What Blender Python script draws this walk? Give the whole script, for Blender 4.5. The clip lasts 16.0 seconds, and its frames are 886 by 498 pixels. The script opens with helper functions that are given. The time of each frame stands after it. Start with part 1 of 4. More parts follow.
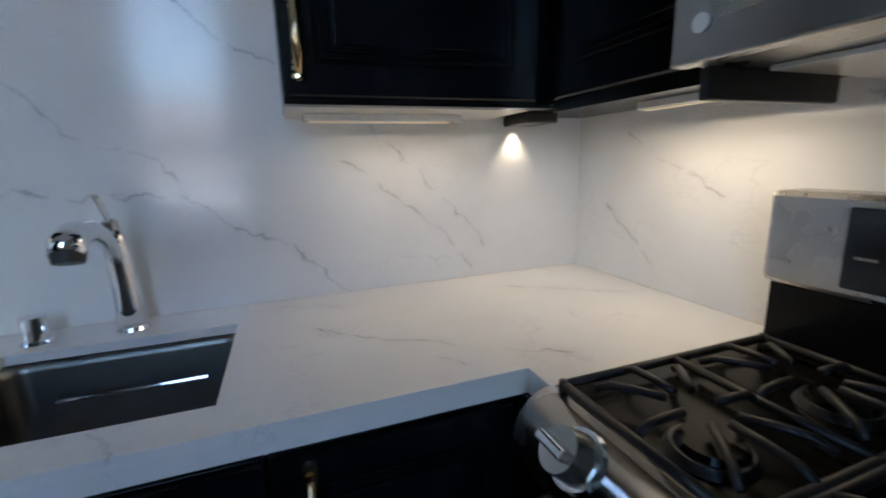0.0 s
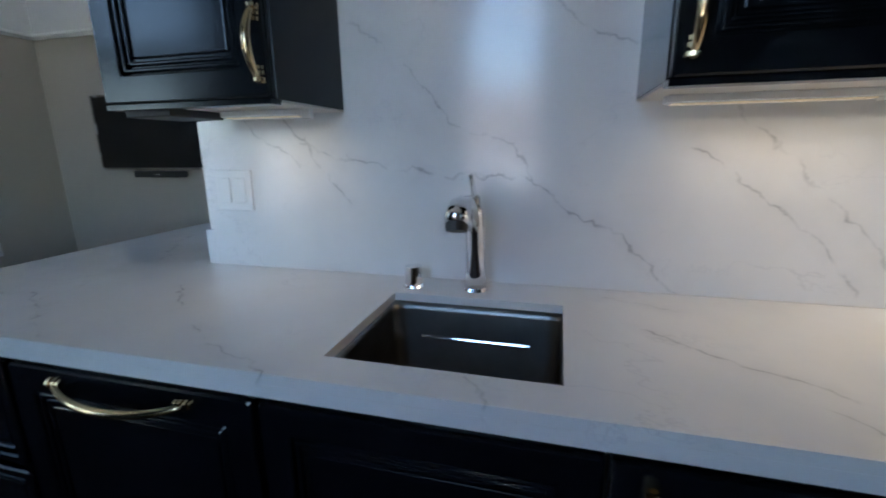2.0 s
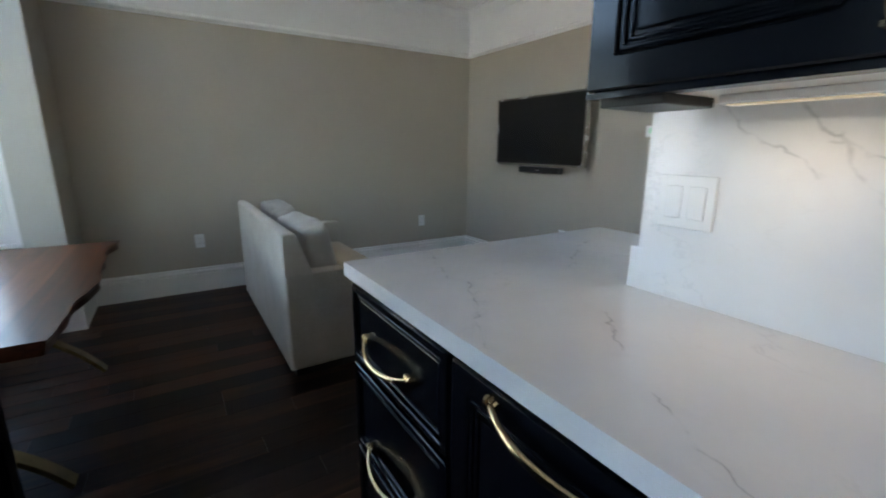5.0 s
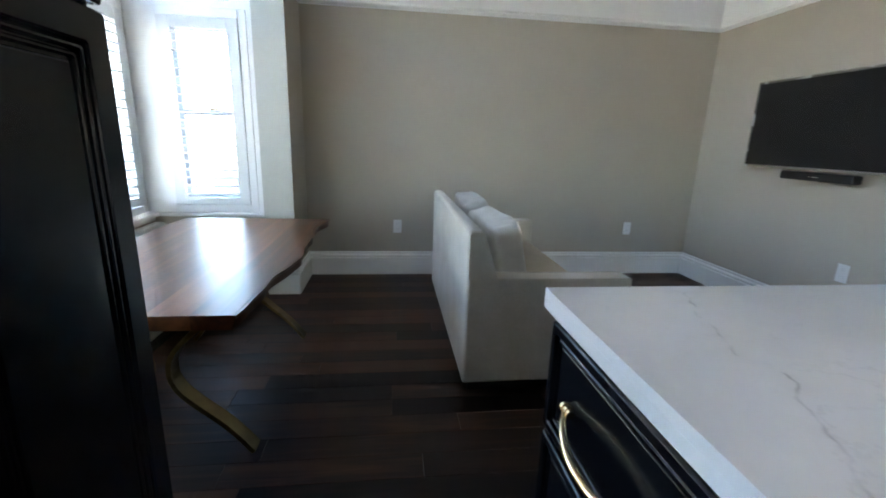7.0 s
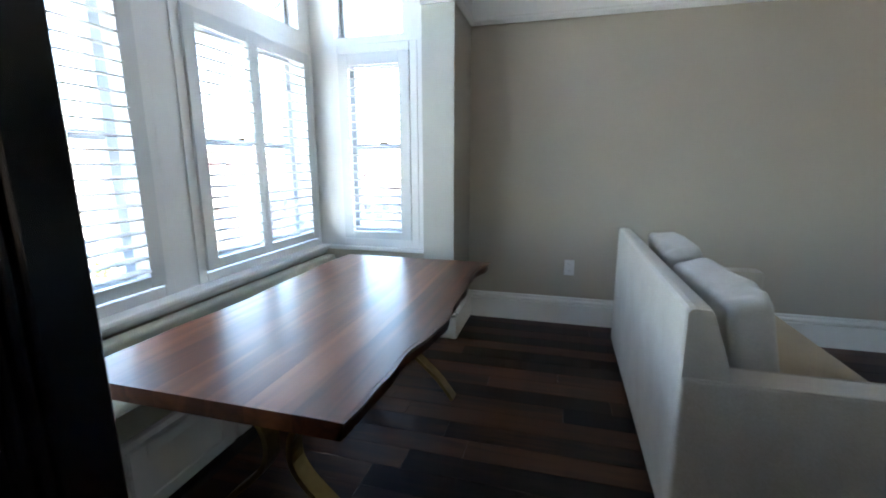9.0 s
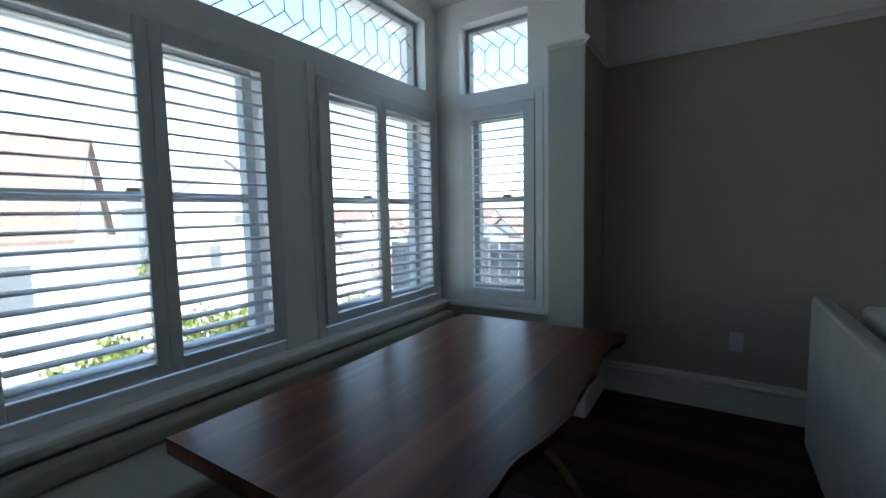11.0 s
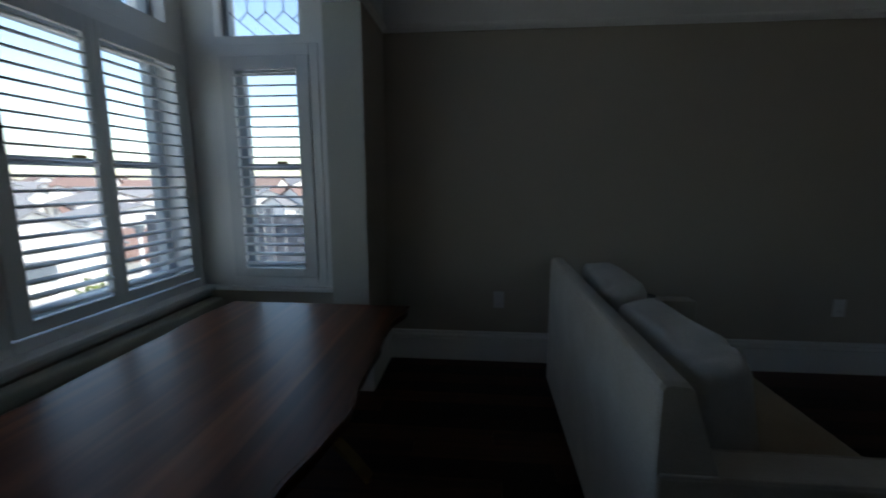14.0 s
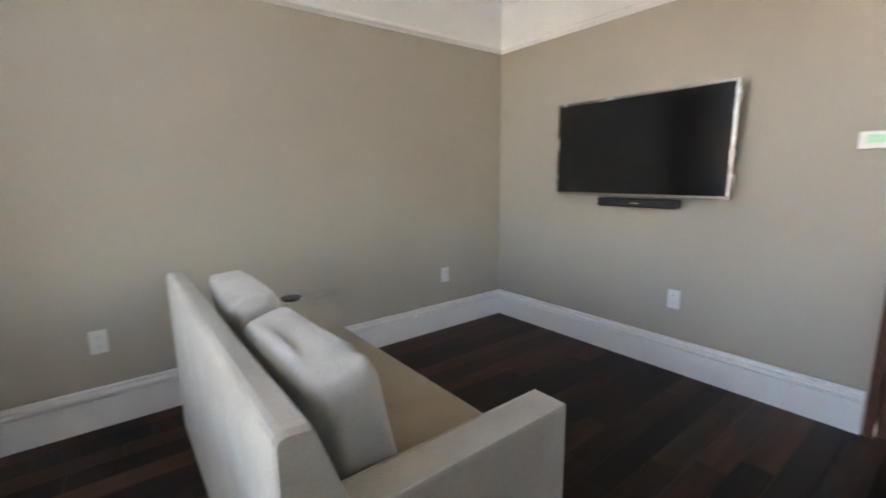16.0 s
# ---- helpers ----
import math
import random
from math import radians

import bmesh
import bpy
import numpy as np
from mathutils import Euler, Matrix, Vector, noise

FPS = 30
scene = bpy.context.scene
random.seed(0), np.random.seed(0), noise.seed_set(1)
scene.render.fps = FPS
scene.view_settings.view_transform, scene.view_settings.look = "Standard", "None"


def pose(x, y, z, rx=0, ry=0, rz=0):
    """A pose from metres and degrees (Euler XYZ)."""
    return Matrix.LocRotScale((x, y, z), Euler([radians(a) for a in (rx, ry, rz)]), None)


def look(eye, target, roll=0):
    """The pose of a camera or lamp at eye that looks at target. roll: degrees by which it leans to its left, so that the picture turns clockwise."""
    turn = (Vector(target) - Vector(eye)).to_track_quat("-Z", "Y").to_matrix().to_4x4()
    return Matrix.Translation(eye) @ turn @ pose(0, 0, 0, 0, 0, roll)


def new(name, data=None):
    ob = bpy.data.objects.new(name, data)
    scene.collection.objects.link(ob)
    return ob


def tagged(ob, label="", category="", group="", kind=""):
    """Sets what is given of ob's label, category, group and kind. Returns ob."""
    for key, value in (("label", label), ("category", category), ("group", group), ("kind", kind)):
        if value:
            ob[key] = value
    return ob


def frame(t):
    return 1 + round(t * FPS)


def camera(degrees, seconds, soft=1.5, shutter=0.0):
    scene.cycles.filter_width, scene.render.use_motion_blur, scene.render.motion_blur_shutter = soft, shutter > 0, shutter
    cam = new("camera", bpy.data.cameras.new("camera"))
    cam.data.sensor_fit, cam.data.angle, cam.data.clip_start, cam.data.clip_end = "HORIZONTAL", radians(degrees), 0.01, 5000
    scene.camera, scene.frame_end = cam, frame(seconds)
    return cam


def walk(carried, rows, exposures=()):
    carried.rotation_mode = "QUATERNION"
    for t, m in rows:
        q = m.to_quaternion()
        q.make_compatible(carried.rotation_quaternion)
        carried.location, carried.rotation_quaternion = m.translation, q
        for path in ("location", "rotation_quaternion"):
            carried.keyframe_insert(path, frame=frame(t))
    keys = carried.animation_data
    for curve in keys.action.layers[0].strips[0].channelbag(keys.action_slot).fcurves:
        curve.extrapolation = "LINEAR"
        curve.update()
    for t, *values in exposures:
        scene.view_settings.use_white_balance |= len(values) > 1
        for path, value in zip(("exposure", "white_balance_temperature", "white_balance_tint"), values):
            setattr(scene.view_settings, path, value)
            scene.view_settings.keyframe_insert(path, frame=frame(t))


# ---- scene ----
cam = camera(91.8, 16.0, 1.8, 0.4)
METRES, EYE, TILT, LEAN, TURN = 3.1, 1.45, 0.0, 0.0, -20.3
PATH = [
    (0, (0.483, 0.711, 1.254), (1.149, 2.553, 0.848), -1.6),
    (0.5, (0.454, 0.728, 1.258), (0.821, 2.648, 0.836), -1.1),
    (1, (0.425, 0.741, 1.256), (0.475, 2.69, 0.81), -1.4),
    (1.5, (0.384, 0.745, 1.258), (0.129, 2.683, 0.831), -0.8),
    (2, (0.351, 0.745, 1.265), (-0.155, 2.624, 0.805), -0.7),
    (2.5, (0.304, 0.752, 1.262), (-0.43, 2.558, 0.813), -1.0),
    (3, (0.229, 0.761, 1.26), (-0.732, 2.455, 0.806), -1.4),
    (3.5, (0.151, 0.769, 1.259), (-0.984, 2.35, 0.796), -1.3),
    (4, (0.081, 0.778, 1.259), (-1.178, 2.258, 0.786), -1.1),
    (4.5, (0.026, 0.798, 1.261), (-1.414, 2.108, 0.802), -0.7),
    (5, (-0.016, 0.836, 1.265), (-1.665, 1.871, 0.806), 0.4),
    (7.5, (-0.493, 0.922, 1.215), (-2.432, 0.954, 0.726), 1.4),
    (8, (-0.588, 0.922, 1.231), (-2.522, 0.717, 0.763), 0.7),
    (8.5, (-0.740, 0.914, 1.235), (-2.670, 0.567, 0.843), 0.5),
    (9, (-0.899, 0.893, 1.252), (-2.791, 0.376, 0.858), -0.1),
    (9.5, (-1.013, 0.885, 1.275), (-2.83, 0.124, 0.933), -0.3),
    (10, (-1.089, 0.889, 1.276), (-2.817, -0.096, 1.064), -0.8),
    (12.5, (-1.149, 0.812, 1.297), (-2.814, -0.285, 1.138), -1.2),
    (13, (-1.186, 0.824, 1.281), (-2.933, -0.119, 1.038), -0.4),
    (13.5, (-1.252, 0.828, 1.294), (-3.127, 0.195, 1.005), -0.3),
    (14, (-1.309, 0.861, 1.29), (-3.276, 0.68, 0.972), -0.0),
    (14.5, (-1.363, 0.894, 1.281), (-3.325, 1.044, 0.926), 0.5),
    (15, (-1.458, 0.968, 1.275), (-3.378, 1.411, 0.93), -0.1),
    (15.5, (-1.515, 1.05, 1.275), (-3.311, 1.857, 0.927), 0.2),
    (16, (-1.572, 1.103, 1.269), (-3.129, 2.31, 0.923), -0.8),
]

EV = 3.9
STOPS = [(0.0, -0.33, 5950, 9), (0.5, -0.4, 5900, 9), (2.0, -0.3, 5900, 9), (3.5, 0.0, 6250, 10), (5.0, 0.28, 6900, 11), (7.5, 0.95, 6800, 11), (8.5, 0.85, 6800, 11), (9.0, 0.7, 6650, 11), (9.5, 0.5, 6550, 10), (10.0, -0.55, 6450, 9), (10.8, -1.55, 6350, 6), (12.3, -2.92, 6200, 3), (13.0, -3.15, 6150, 3), (13.5, -3.05, 6200, 4), (14.0, -2.6, 6350, 8), (14.5, -1.55, 6750, 12), (15.0, -0.3, 7250, 15), (15.5, 0.75, 7700, 18), (16.0, 1.22, 7800, 18)]
walk(cam, [(t, look(eye, target, roll)) for t, eye, target, roll in PATH], [(t, EV + stop, kelvin, tint) for t, stop, kelvin, tint in STOPS])

# ---- world, sun, lamps ----
world = bpy.data.worlds.new("sky")
scene.world = world
world.use_nodes = True
wn = world.node_tree
sky = wn.nodes.new("ShaderNodeTexSky")
sky.sky_type = "NISHITA"
sky.sun_disc = False
sky.sun_elevation, sky.sun_rotation = radians(48), radians(20)
sky.altitude = 50
bg = wn.nodes["Background"]
bg.inputs["Strength"].default_value = 0.15
wn.links.new(sky.outputs[0], bg.inputs["Color"])


def lamp(name, kind, m, energy, color):
    data = bpy.data.lights.new(name, kind)
    data.energy, data.color = energy, color
    ob = new(name, data)
    ob.matrix_world = m
    return data


lamp("sun", "SUN", look((4, 12, 20), (0, 0, 0)), 3.5, (1.0, 0.95, 0.88)).angle = radians(0.5)
WARM = (1.0, 0.78, 0.52)
puck = lamp("puck_lamp", "SPOT", look((1.055, 1.720, 1.328), (1.055, 1.720, 0.95)), 0.12, WARM)
puck.spot_size, puck.spot_blend, puck.shadow_soft_size = radians(84), 0.8, 0.008
for at, watts, sx, sy in (((1.13, 1.29, 1.318), 0.075, 0.05, 0.3), ((0.75, 1.6, 1.318), 0.036, 0.3, 0.05), ((-0.30, 1.6, 1.318), 0.02, 0.18, 0.03)):
    strip = lamp("strip_lamp", "AREA", pose(*at), watts, WARM)
    strip.shape, strip.size, strip.size_y = "RECTANGLE", sx, sy

# ---- materials ----


def nodes_of(name):
    m = bpy.data.materials.new(name)
    m.use_nodes = True
    return m, m.node_tree.nodes, m.node_tree.links, m.node_tree.nodes["Principled BSDF"]


def cloud(n, l, scale, detail=4.0, rough=0.55, stretch=None, coord="Object", distortion=0.0, turn=(0, 0, 0)):
    tc = n.new("ShaderNodeTexCoord")
    tex = n.new("ShaderNodeTexNoise")
    tex.inputs["Scale"].default_value, tex.inputs["Detail"].default_value = scale, detail
    tex.inputs["Roughness"].default_value, tex.inputs["Distortion"].default_value = rough, distortion
    if stretch:
        mp = n.new("ShaderNodeMapping")
        mp.inputs["Scale"].default_value = stretch
        mp.inputs["Rotation"].default_value = turn
        l.new(tc.outputs[coord], mp.inputs[0])
        l.new(mp.outputs[0], tex.inputs["Vector"])
    else:
        l.new(tc.outputs[coord], tex.inputs["Vector"])
    return tex.outputs["Fac"]


def ramp(n, l, fac, stops):
    r = n.new("ShaderNodeValToRGB")
    while len(r.color_ramp.elements) < len(stops):
        r.color_ramp.elements.new(0.5)
    for e, (p, c) in zip(r.color_ramp.elements, stops):
        e.position, e.color = p, (*c, 1)
    l.new(fac, r.inputs[0])
    return r.outputs[0]


def maths(n, l, op, a, b=None):
    m = n.new("ShaderNodeMath")
    m.operation = op
    for i, v in enumerate((a, b)):
        if v is None:
            continue
        if isinstance(v, (int, float)):
            m.inputs[i].default_value = v
        else:
            l.new(v, m.inputs[i])
    return m.outputs[0]


def blend(n, l, fac, a, b, mode="MIX"):
    m = n.new("ShaderNodeMix")
    m.data_type, m.blend_type = "RGBA", mode
    for sock, v in ((m.inputs[0], fac), (m.inputs[6], a), (m.inputs[7], b)):
        if isinstance(v, (int, float)):
            sock.default_value = v
        elif isinstance(v, tuple):
            sock.default_value = (*v, 1)
        else:
            l.new(v, sock)
    return m.outputs[2]


def bump(n, l, p, height, strength, distance=0.01):
    b = n.new("ShaderNodeBump")
    b.inputs["Strength"].default_value, b.inputs["Distance"].default_value = strength, distance
    l.new(height, b.inputs["Height"])
    l.new(b.outputs[0], p.inputs["Normal"])


def plain(name, color, rough=0.5, metal=0.0, vary=0.06, scale=6.0, grain=120.0, relief=0.05, coat=0.0, spec=0.5):
    """Paint, plastic or metal with slight unevenness at two scales."""
    m, n, l, p = nodes_of(name)
    c = ramp(n, l, cloud(n, l, scale), [(0.3, tuple(v * (1 - vary) for v in color)), (0.7, tuple(min(1, v * (1 + vary)) for v in color))])
    l.new(c, p.inputs["Base Color"])
    r = maths(n, l, "MULTIPLY_ADD", cloud(n, l, scale * 3), rough * 0.35)
    r.node.inputs[2].default_value = rough * 0.82
    l.new(r, p.inputs["Roughness"])
    p.inputs["Metallic"].default_value = metal
    p.inputs["Coat Weight"].default_value = coat
    p.inputs["Specular IOR Level"].default_value = spec
    bump(n, l, p, cloud(n, l, grain), relief, 0.002)
    return m


def quartz(name, origin, axes, lines):
    """White stone with jagged grey veins that wander along straight runs (a, b, a2, b2) in the plane of two axes."""
    m, n, l, p = nodes_of(name)
    tc = n.new("ShaderNodeTexCoord")
    at = n.new("ShaderNodeVectorMath")
    at.inputs[1].default_value = origin
    l.new(tc.outputs["Object"], at.inputs[0])
    pos = at.outputs[0]
    for scale, size, detail in ((6.0, 0.075, 3.0), (26.0, 0.042, 6.0)):
        w = n.new("ShaderNodeTexNoise")
        w.inputs["Scale"].default_value, w.inputs["Detail"].default_value = scale, detail
        l.new(at.outputs[0], w.inputs["Vector"])
        c = n.new("ShaderNodeVectorMath")
        c.operation = "SUBTRACT"
        c.inputs[1].default_value = (0.5, 0.5, 0.5)
        l.new(w.outputs["Color"], c.inputs[0])
        k = n.new("ShaderNodeVectorMath")
        k.operation = "MULTIPLY_ADD"
        k.inputs[1].default_value = (size, size, size)
        l.new(c.outputs[0], k.inputs[0])
        l.new(pos, k.inputs[2])
        pos = k.outputs[0]

    def along(d, off):
        v = n.new("ShaderNodeVectorMath")
        v.operation = "DOT_PRODUCT"
        v.inputs[1].default_value = d
        l.new(pos, v.inputs[0])
        return maths(n, l, "ABSOLUTE", maths(n, l, "SUBTRACT", v.outputs["Value"], off))
    near = None
    for a, b, a2, b2 in lines:
        size = math.hypot(a2 - a, b2 - b)
        t, v = [0.0, 0.0, 0.0], [0.0, 0.0, 0.0]
        t[axes[0]], t[axes[1]] = (a2 - a) / size, (b2 - b) / size
        v[axes[0]], v[axes[1]] = -(b2 - b) / size, (a2 - a) / size
        mid = [0.0, 0.0, 0.0]
        mid[axes[0]], mid[axes[1]] = (a + a2) / 2, (b + b2) / 2
        over = maths(n, l, "SUBTRACT", along(t, sum(x * y for x, y in zip(t, mid))), size / 2)
        d = maths(n, l, "MAXIMUM", over, along(v, sum(x * y for x, y in zip(v, mid))))
        near = d if near is None else maths(n, l, "MINIMUM", near, d)
    thin = ramp(n, l, near, [(0.0, (1, 1, 1)), (0.0030, (0, 0, 0))])
    halo = ramp(n, l, near, [(0.0, (1, 1, 1)), (0.03, (0, 0, 0))])
    gate = ramp(n, l, cloud(n, l, 16.0, 3), [(0.38, (0.05, 0.05, 0.05)), (0.62, (1, 1, 1))])
    fine = maths(n, l, "ABSOLUTE", maths(n, l, "SUBTRACT", cloud(n, l, 2.6, 7, 0.6, (1.0, 1.0, 1.6), distortion=0.3, turn=(0.4, 0.8, 0.3)), 0.5))
    hair = ramp(n, l, fine, [(0.0, (1, 1, 1)), (0.006, (0, 0, 0))])
    rare = ramp(n, l, cloud(n, l, 3.1, 3), [(0.5, (0, 0, 0)), (0.64, (1, 1, 1))])
    base = ramp(n, l, cloud(n, l, 3.0, 5), [(0.3, (0.70, 0.70, 0.70)), (0.7, (0.79, 0.785, 0.78))])
    col = blend(n, l, maths(n, l, "MULTIPLY", maths(n, l, "MULTIPLY", hair, rare), 0.22), base, (0.34, 0.34, 0.36))
    col = blend(n, l, maths(n, l, "MULTIPLY", maths(n, l, "MULTIPLY", halo, gate), 0.16), col, (0.40, 0.41, 0.44))
    col = blend(n, l, maths(n, l, "MULTIPLY", maths(n, l, "MULTIPLY", thin, gate), 0.5), col, (0.15, 0.16, 0.18))
    l.new(col, p.inputs["Base Color"])
    p.inputs["Roughness"].default_value = 0.15
    p.inputs["Specular IOR Level"].default_value = 0.55
    bump(n, l, p, cloud(n, l, 25.0), 0.02, 0.002)
    return m


def wood(name, dark, mid, light, rough, along="y", vary=0.5, grain=1.0, spec=0.35, relief=0.12, patchy=0.2):
    """Grain along one axis; every piece differs by its own random number."""
    m, n, l, p = nodes_of(name)
    info = n.new("ShaderNodeObjectInfo")
    tc = n.new("ShaderNodeTexCoord")
    off = n.new("ShaderNodeVectorMath")
    off.operation = "MULTIPLY_ADD"
    rnd = n.new("ShaderNodeCombineXYZ")
    for i in range(3):
        l.new(info.outputs["Random"], rnd.inputs[i])
    l.new(rnd.outputs[0], off.inputs[0])
    off.inputs[1].default_value = (37.0, 19.0, 53.0)
    l.new(tc.outputs["Object"], off.inputs[2])
    mp = n.new("ShaderNodeMapping")
    mp.inputs["Scale"].default_value = (22, 1.6, 22) if along == "y" else (1.6, 22, 22)
    l.new(off.outputs[0], mp.inputs[0])
    a = n.new("ShaderNodeTexNoise")
    a.inputs["Scale"].default_value, a.inputs["Detail"].default_value, a.inputs["Distortion"].default_value = grain, 7, 0.8
    l.new(mp.outputs[0], a.inputs["Vector"])
    b = n.new("ShaderNodeTexNoise")
    b.inputs["Scale"].default_value, b.inputs["Detail"].default_value = 2.2, 3
    l.new(off.outputs[0], b.inputs["Vector"])
    f = maths(n, l, "ADD", maths(n, l, "MULTIPLY", a.outputs["Fac"], 0.75), maths(n, l, "MULTIPLY", b.outputs["Fac"], 0.25))
    f = maths(n, l, "ADD", f, maths(n, l, "MULTIPLY", maths(n, l, "SUBTRACT", info.outputs["Random"], 0.5), vary))
    l.new(ramp(n, l, f, [(0.25, dark), (0.5, mid), (0.78, light)]), p.inputs["Base Color"])
    r = maths(n, l, "MULTIPLY_ADD", a.outputs["Fac"], patchy)
    r.node.inputs[2].default_value = rough - patchy / 2
    l.new(r, p.inputs["Roughness"])
    p.inputs["Specular IOR Level"].default_value = spec
    bump(n, l, p, a.outputs["Fac"], relief, 0.002)
    return m


def fabric(name, a, b, weave=420.0):
    m, n, l, p = nodes_of(name)
    w = cloud(n, l, weave, 2, 0.6, (1, 1, 0.35))
    w2 = cloud(n, l, weave, 2, 0.6, (0.3, 1, 1))
    big = cloud(n, l, 5.0, 4)
    f = maths(n, l, "ADD", maths(n, l, "MULTIPLY", maths(n, l, "ADD", w, w2), 0.32), maths(n, l, "MULTIPLY", big, 0.36))
    l.new(ramp(n, l, f, [(0.35, a), (0.68, b)]), p.inputs["Base Color"])
    p.inputs["Roughness"].default_value = 0.92
    p.inputs["Sheen Weight"].default_value = 0.25
    bump(n, l, p, f, 0.5, 0.003)
    return m


def glass_mat():
    m = bpy.data.materials.new("clear_glass")
    m.use_nodes = True
    n, l = m.node_tree.nodes, m.node_tree.links
    out = n["Material Output"]
    n.remove(n["Principled BSDF"])
    tr, gl, mix = n.new("ShaderNodeBsdfTransparent"), n.new("ShaderNodeBsdfGlossy"), n.new("ShaderNodeMixShader")
    tr.inputs[0].default_value = (0.97, 0.985, 0.985, 1)
    gl.inputs["Roughness"].default_value = 0.01
    mix.inputs[0].default_value = 0.04
    l.new(tr.outputs[0], mix.inputs[1])
    l.new(gl.outputs[0], mix.inputs[2])
    l.new(mix.outputs[0], out.inputs[0])
    return m


def glow(name, color, strength):
    m, n, l, p = nodes_of(name)
    p.inputs["Base Color"].default_value = (*color, 1)
    p.inputs["Emission Color"].default_value = (*color, 1)
    p.inputs["Emission Strength"].default_value = strength
    return m


WALL = plain("greige_wall_paint", (0.445, 0.40, 0.33), 0.62, vary=0.03, scale=1.5, grain=260, relief=0.1)
WHITE = plain("white_trim_paint", (0.84, 0.84, 0.83), 0.38, vary=0.02, scale=3, grain=90)
# lit copy of the greige wall paint: window light is put into the colour
LIT_WALL = plain("lit_wall_paint", (0.50, 0.495, 0.44), 0.55, vary=0.03, scale=2, grain=200)
# white sash paint with the outdoor shade put into its colour as blue-grey
SHADED_SASH = plain("shaded_sash_paint", (0.36, 0.40, 0.43), 0.5, vary=0.05, scale=4, grain=90)
SHUTTER = plain("shutter_paint", (0.72, 0.73, 0.73), 0.42, vary=0.02, scale=3, grain=90)
CEIL = plain("ceiling_paint", (0.84, 0.835, 0.82), 0.8, vary=0.02, scale=2, grain=200, relief=0.1)
UNDER = plain("pale_melamine", (0.62, 0.58, 0.52), 0.45, vary=0.05, scale=4)
QUARTZ = quartz("worktop_quartz", (0.0, 1.5, 0.906), (0, 1), [
    (0.50, 1.54, 0.66, 1.39), (0.66, 1.39, 0.90, 1.24), (0.675, 1.325, 0.73, 1.28), (0.24, 1.28, 0.31, 1.20),
    (-0.30, 1.353, -0.07, 1.23), (-0.52, 1.54, -0.40, 1.42), (-0.85, 1.43, -0.53, 1.25), (-1.12, 1.50, -0.90, 1.40),
    (0.95, 1.62, 1.20, 1.45), (-1.05, 2.1, -0.80, 1.75), (0.45, 1.68, 0.58, 1.62)])
QUARTZ_WALL = quartz("splashback_quartz", (0.3, 1.735, 0.946), (0, 2), [
    (-0.17, 1.225, 0.16, 1.20), (0.16, 1.20, 0.29, 1.19), (0.29, 1.19, 0.48, 1.07), (0.48, 1.07, 0.61, 0.94),
    (0.0, 1.445, 0.125, 1.30), (0.125, 1.30, 0.245, 1.265), (0.245, 1.265, 0.29, 1.19), (0.33, 1.545, 0.49, 1.45),
    (-0.14, 1.55, -0.04, 1.475), (0.62, 1.265, 0.855, 1.07), (0.855, 1.07, 0.92, 0.97), (0.68, 1.335, 0.84, 1.18),
    (0.84, 1.18, 0.97, 1.04), (-0.36, 1.36, -0.17, 1.13), (-0.30, 1.27, -0.15, 1.225), (-0.45, 1.34, -0.30, 1.22), (0.1, 1.75, 0.33, 1.545)])
QUARTZ_SIDE = quartz("side_quartz", (0.3, 1.735, 0.946), (1, 2), [(1.55, 1.31, 1.30, 1.18), (1.62, 1.12, 1.45, 1.0), (1.2, 1.15, 1.0, 1.0), (1.1, 1.33, 0.8, 1.22)])
NAVY = plain("black_lacquer", (0.0035, 0.0045, 0.0065), 0.20, vary=0.1, scale=2, grain=50, relief=0.015, spec=0.32)
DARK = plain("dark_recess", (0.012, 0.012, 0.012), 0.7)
BRASS = plain("polished_brass", (0.70, 0.53, 0.30), 0.17, 1.0, vary=0.06, scale=30)
AGED = plain("aged_brass", (0.21, 0.145, 0.062), 0.4, 1.0, vary=0.2, scale=14)
CHROME = plain("chrome", (0.82, 0.83, 0.85), 0.07, 1.0, vary=0.02)
STEEL = plain("brushed_steel", (0.46, 0.45, 0.435), 0.27, 1.0, vary=0.03, scale=3, grain=300, relief=0.01)
SINKMETAL = plain("dark_sink_steel", (0.20, 0.195, 0.185), 0.33, 1.0, vary=0.12, scale=15, grain=300)
IRON = plain("cast_iron", (0.013, 0.013, 0.013), 0.5, vary=0.25, scale=40, grain=300, relief=0.25)
ENAMEL = plain("black_enamel", (0.006, 0.006, 0.006), 0.2, spec=0.14)
SCREEN = plain("dark_screen", (0.004, 0.004, 0.005), 0.13, vary=0.02)
BLACK = plain("black_plastic", (0.012, 0.012, 0.012), 0.42)
PLASTIC = plain("white_plastic", (0.80, 0.80, 0.79), 0.2, vary=0.02)
LINEN = fabric("oatmeal_linen", (0.34, 0.30, 0.24), (0.55, 0.51, 0.44))
CUSHION = fabric("grey_linen", (0.33, 0.31, 0.27), (0.56, 0.535, 0.49))
TAN = fabric("tan_linen", (0.33, 0.26, 0.17), (0.48, 0.395, 0.28))
SEATFAB = fabric("bench_fabric", (0.33, 0.33, 0.26), (0.45, 0.45, 0.37))
FLOORWOOD = wood("dark_oak_floor", (0.007, 0.0035, 0.0025), (0.022, 0.0105, 0.0065), (0.072, 0.031, 0.016), 0.40, "y", 0.5, spec=0.22)
TABLEWOOD = wood("walnut_slab", (0.045, 0.014, 0.0065), (0.105, 0.033, 0.014), (0.23, 0.083, 0.034), 0.29, "x", 0.38, 0.9, 0.33, 0.015, 0.03)
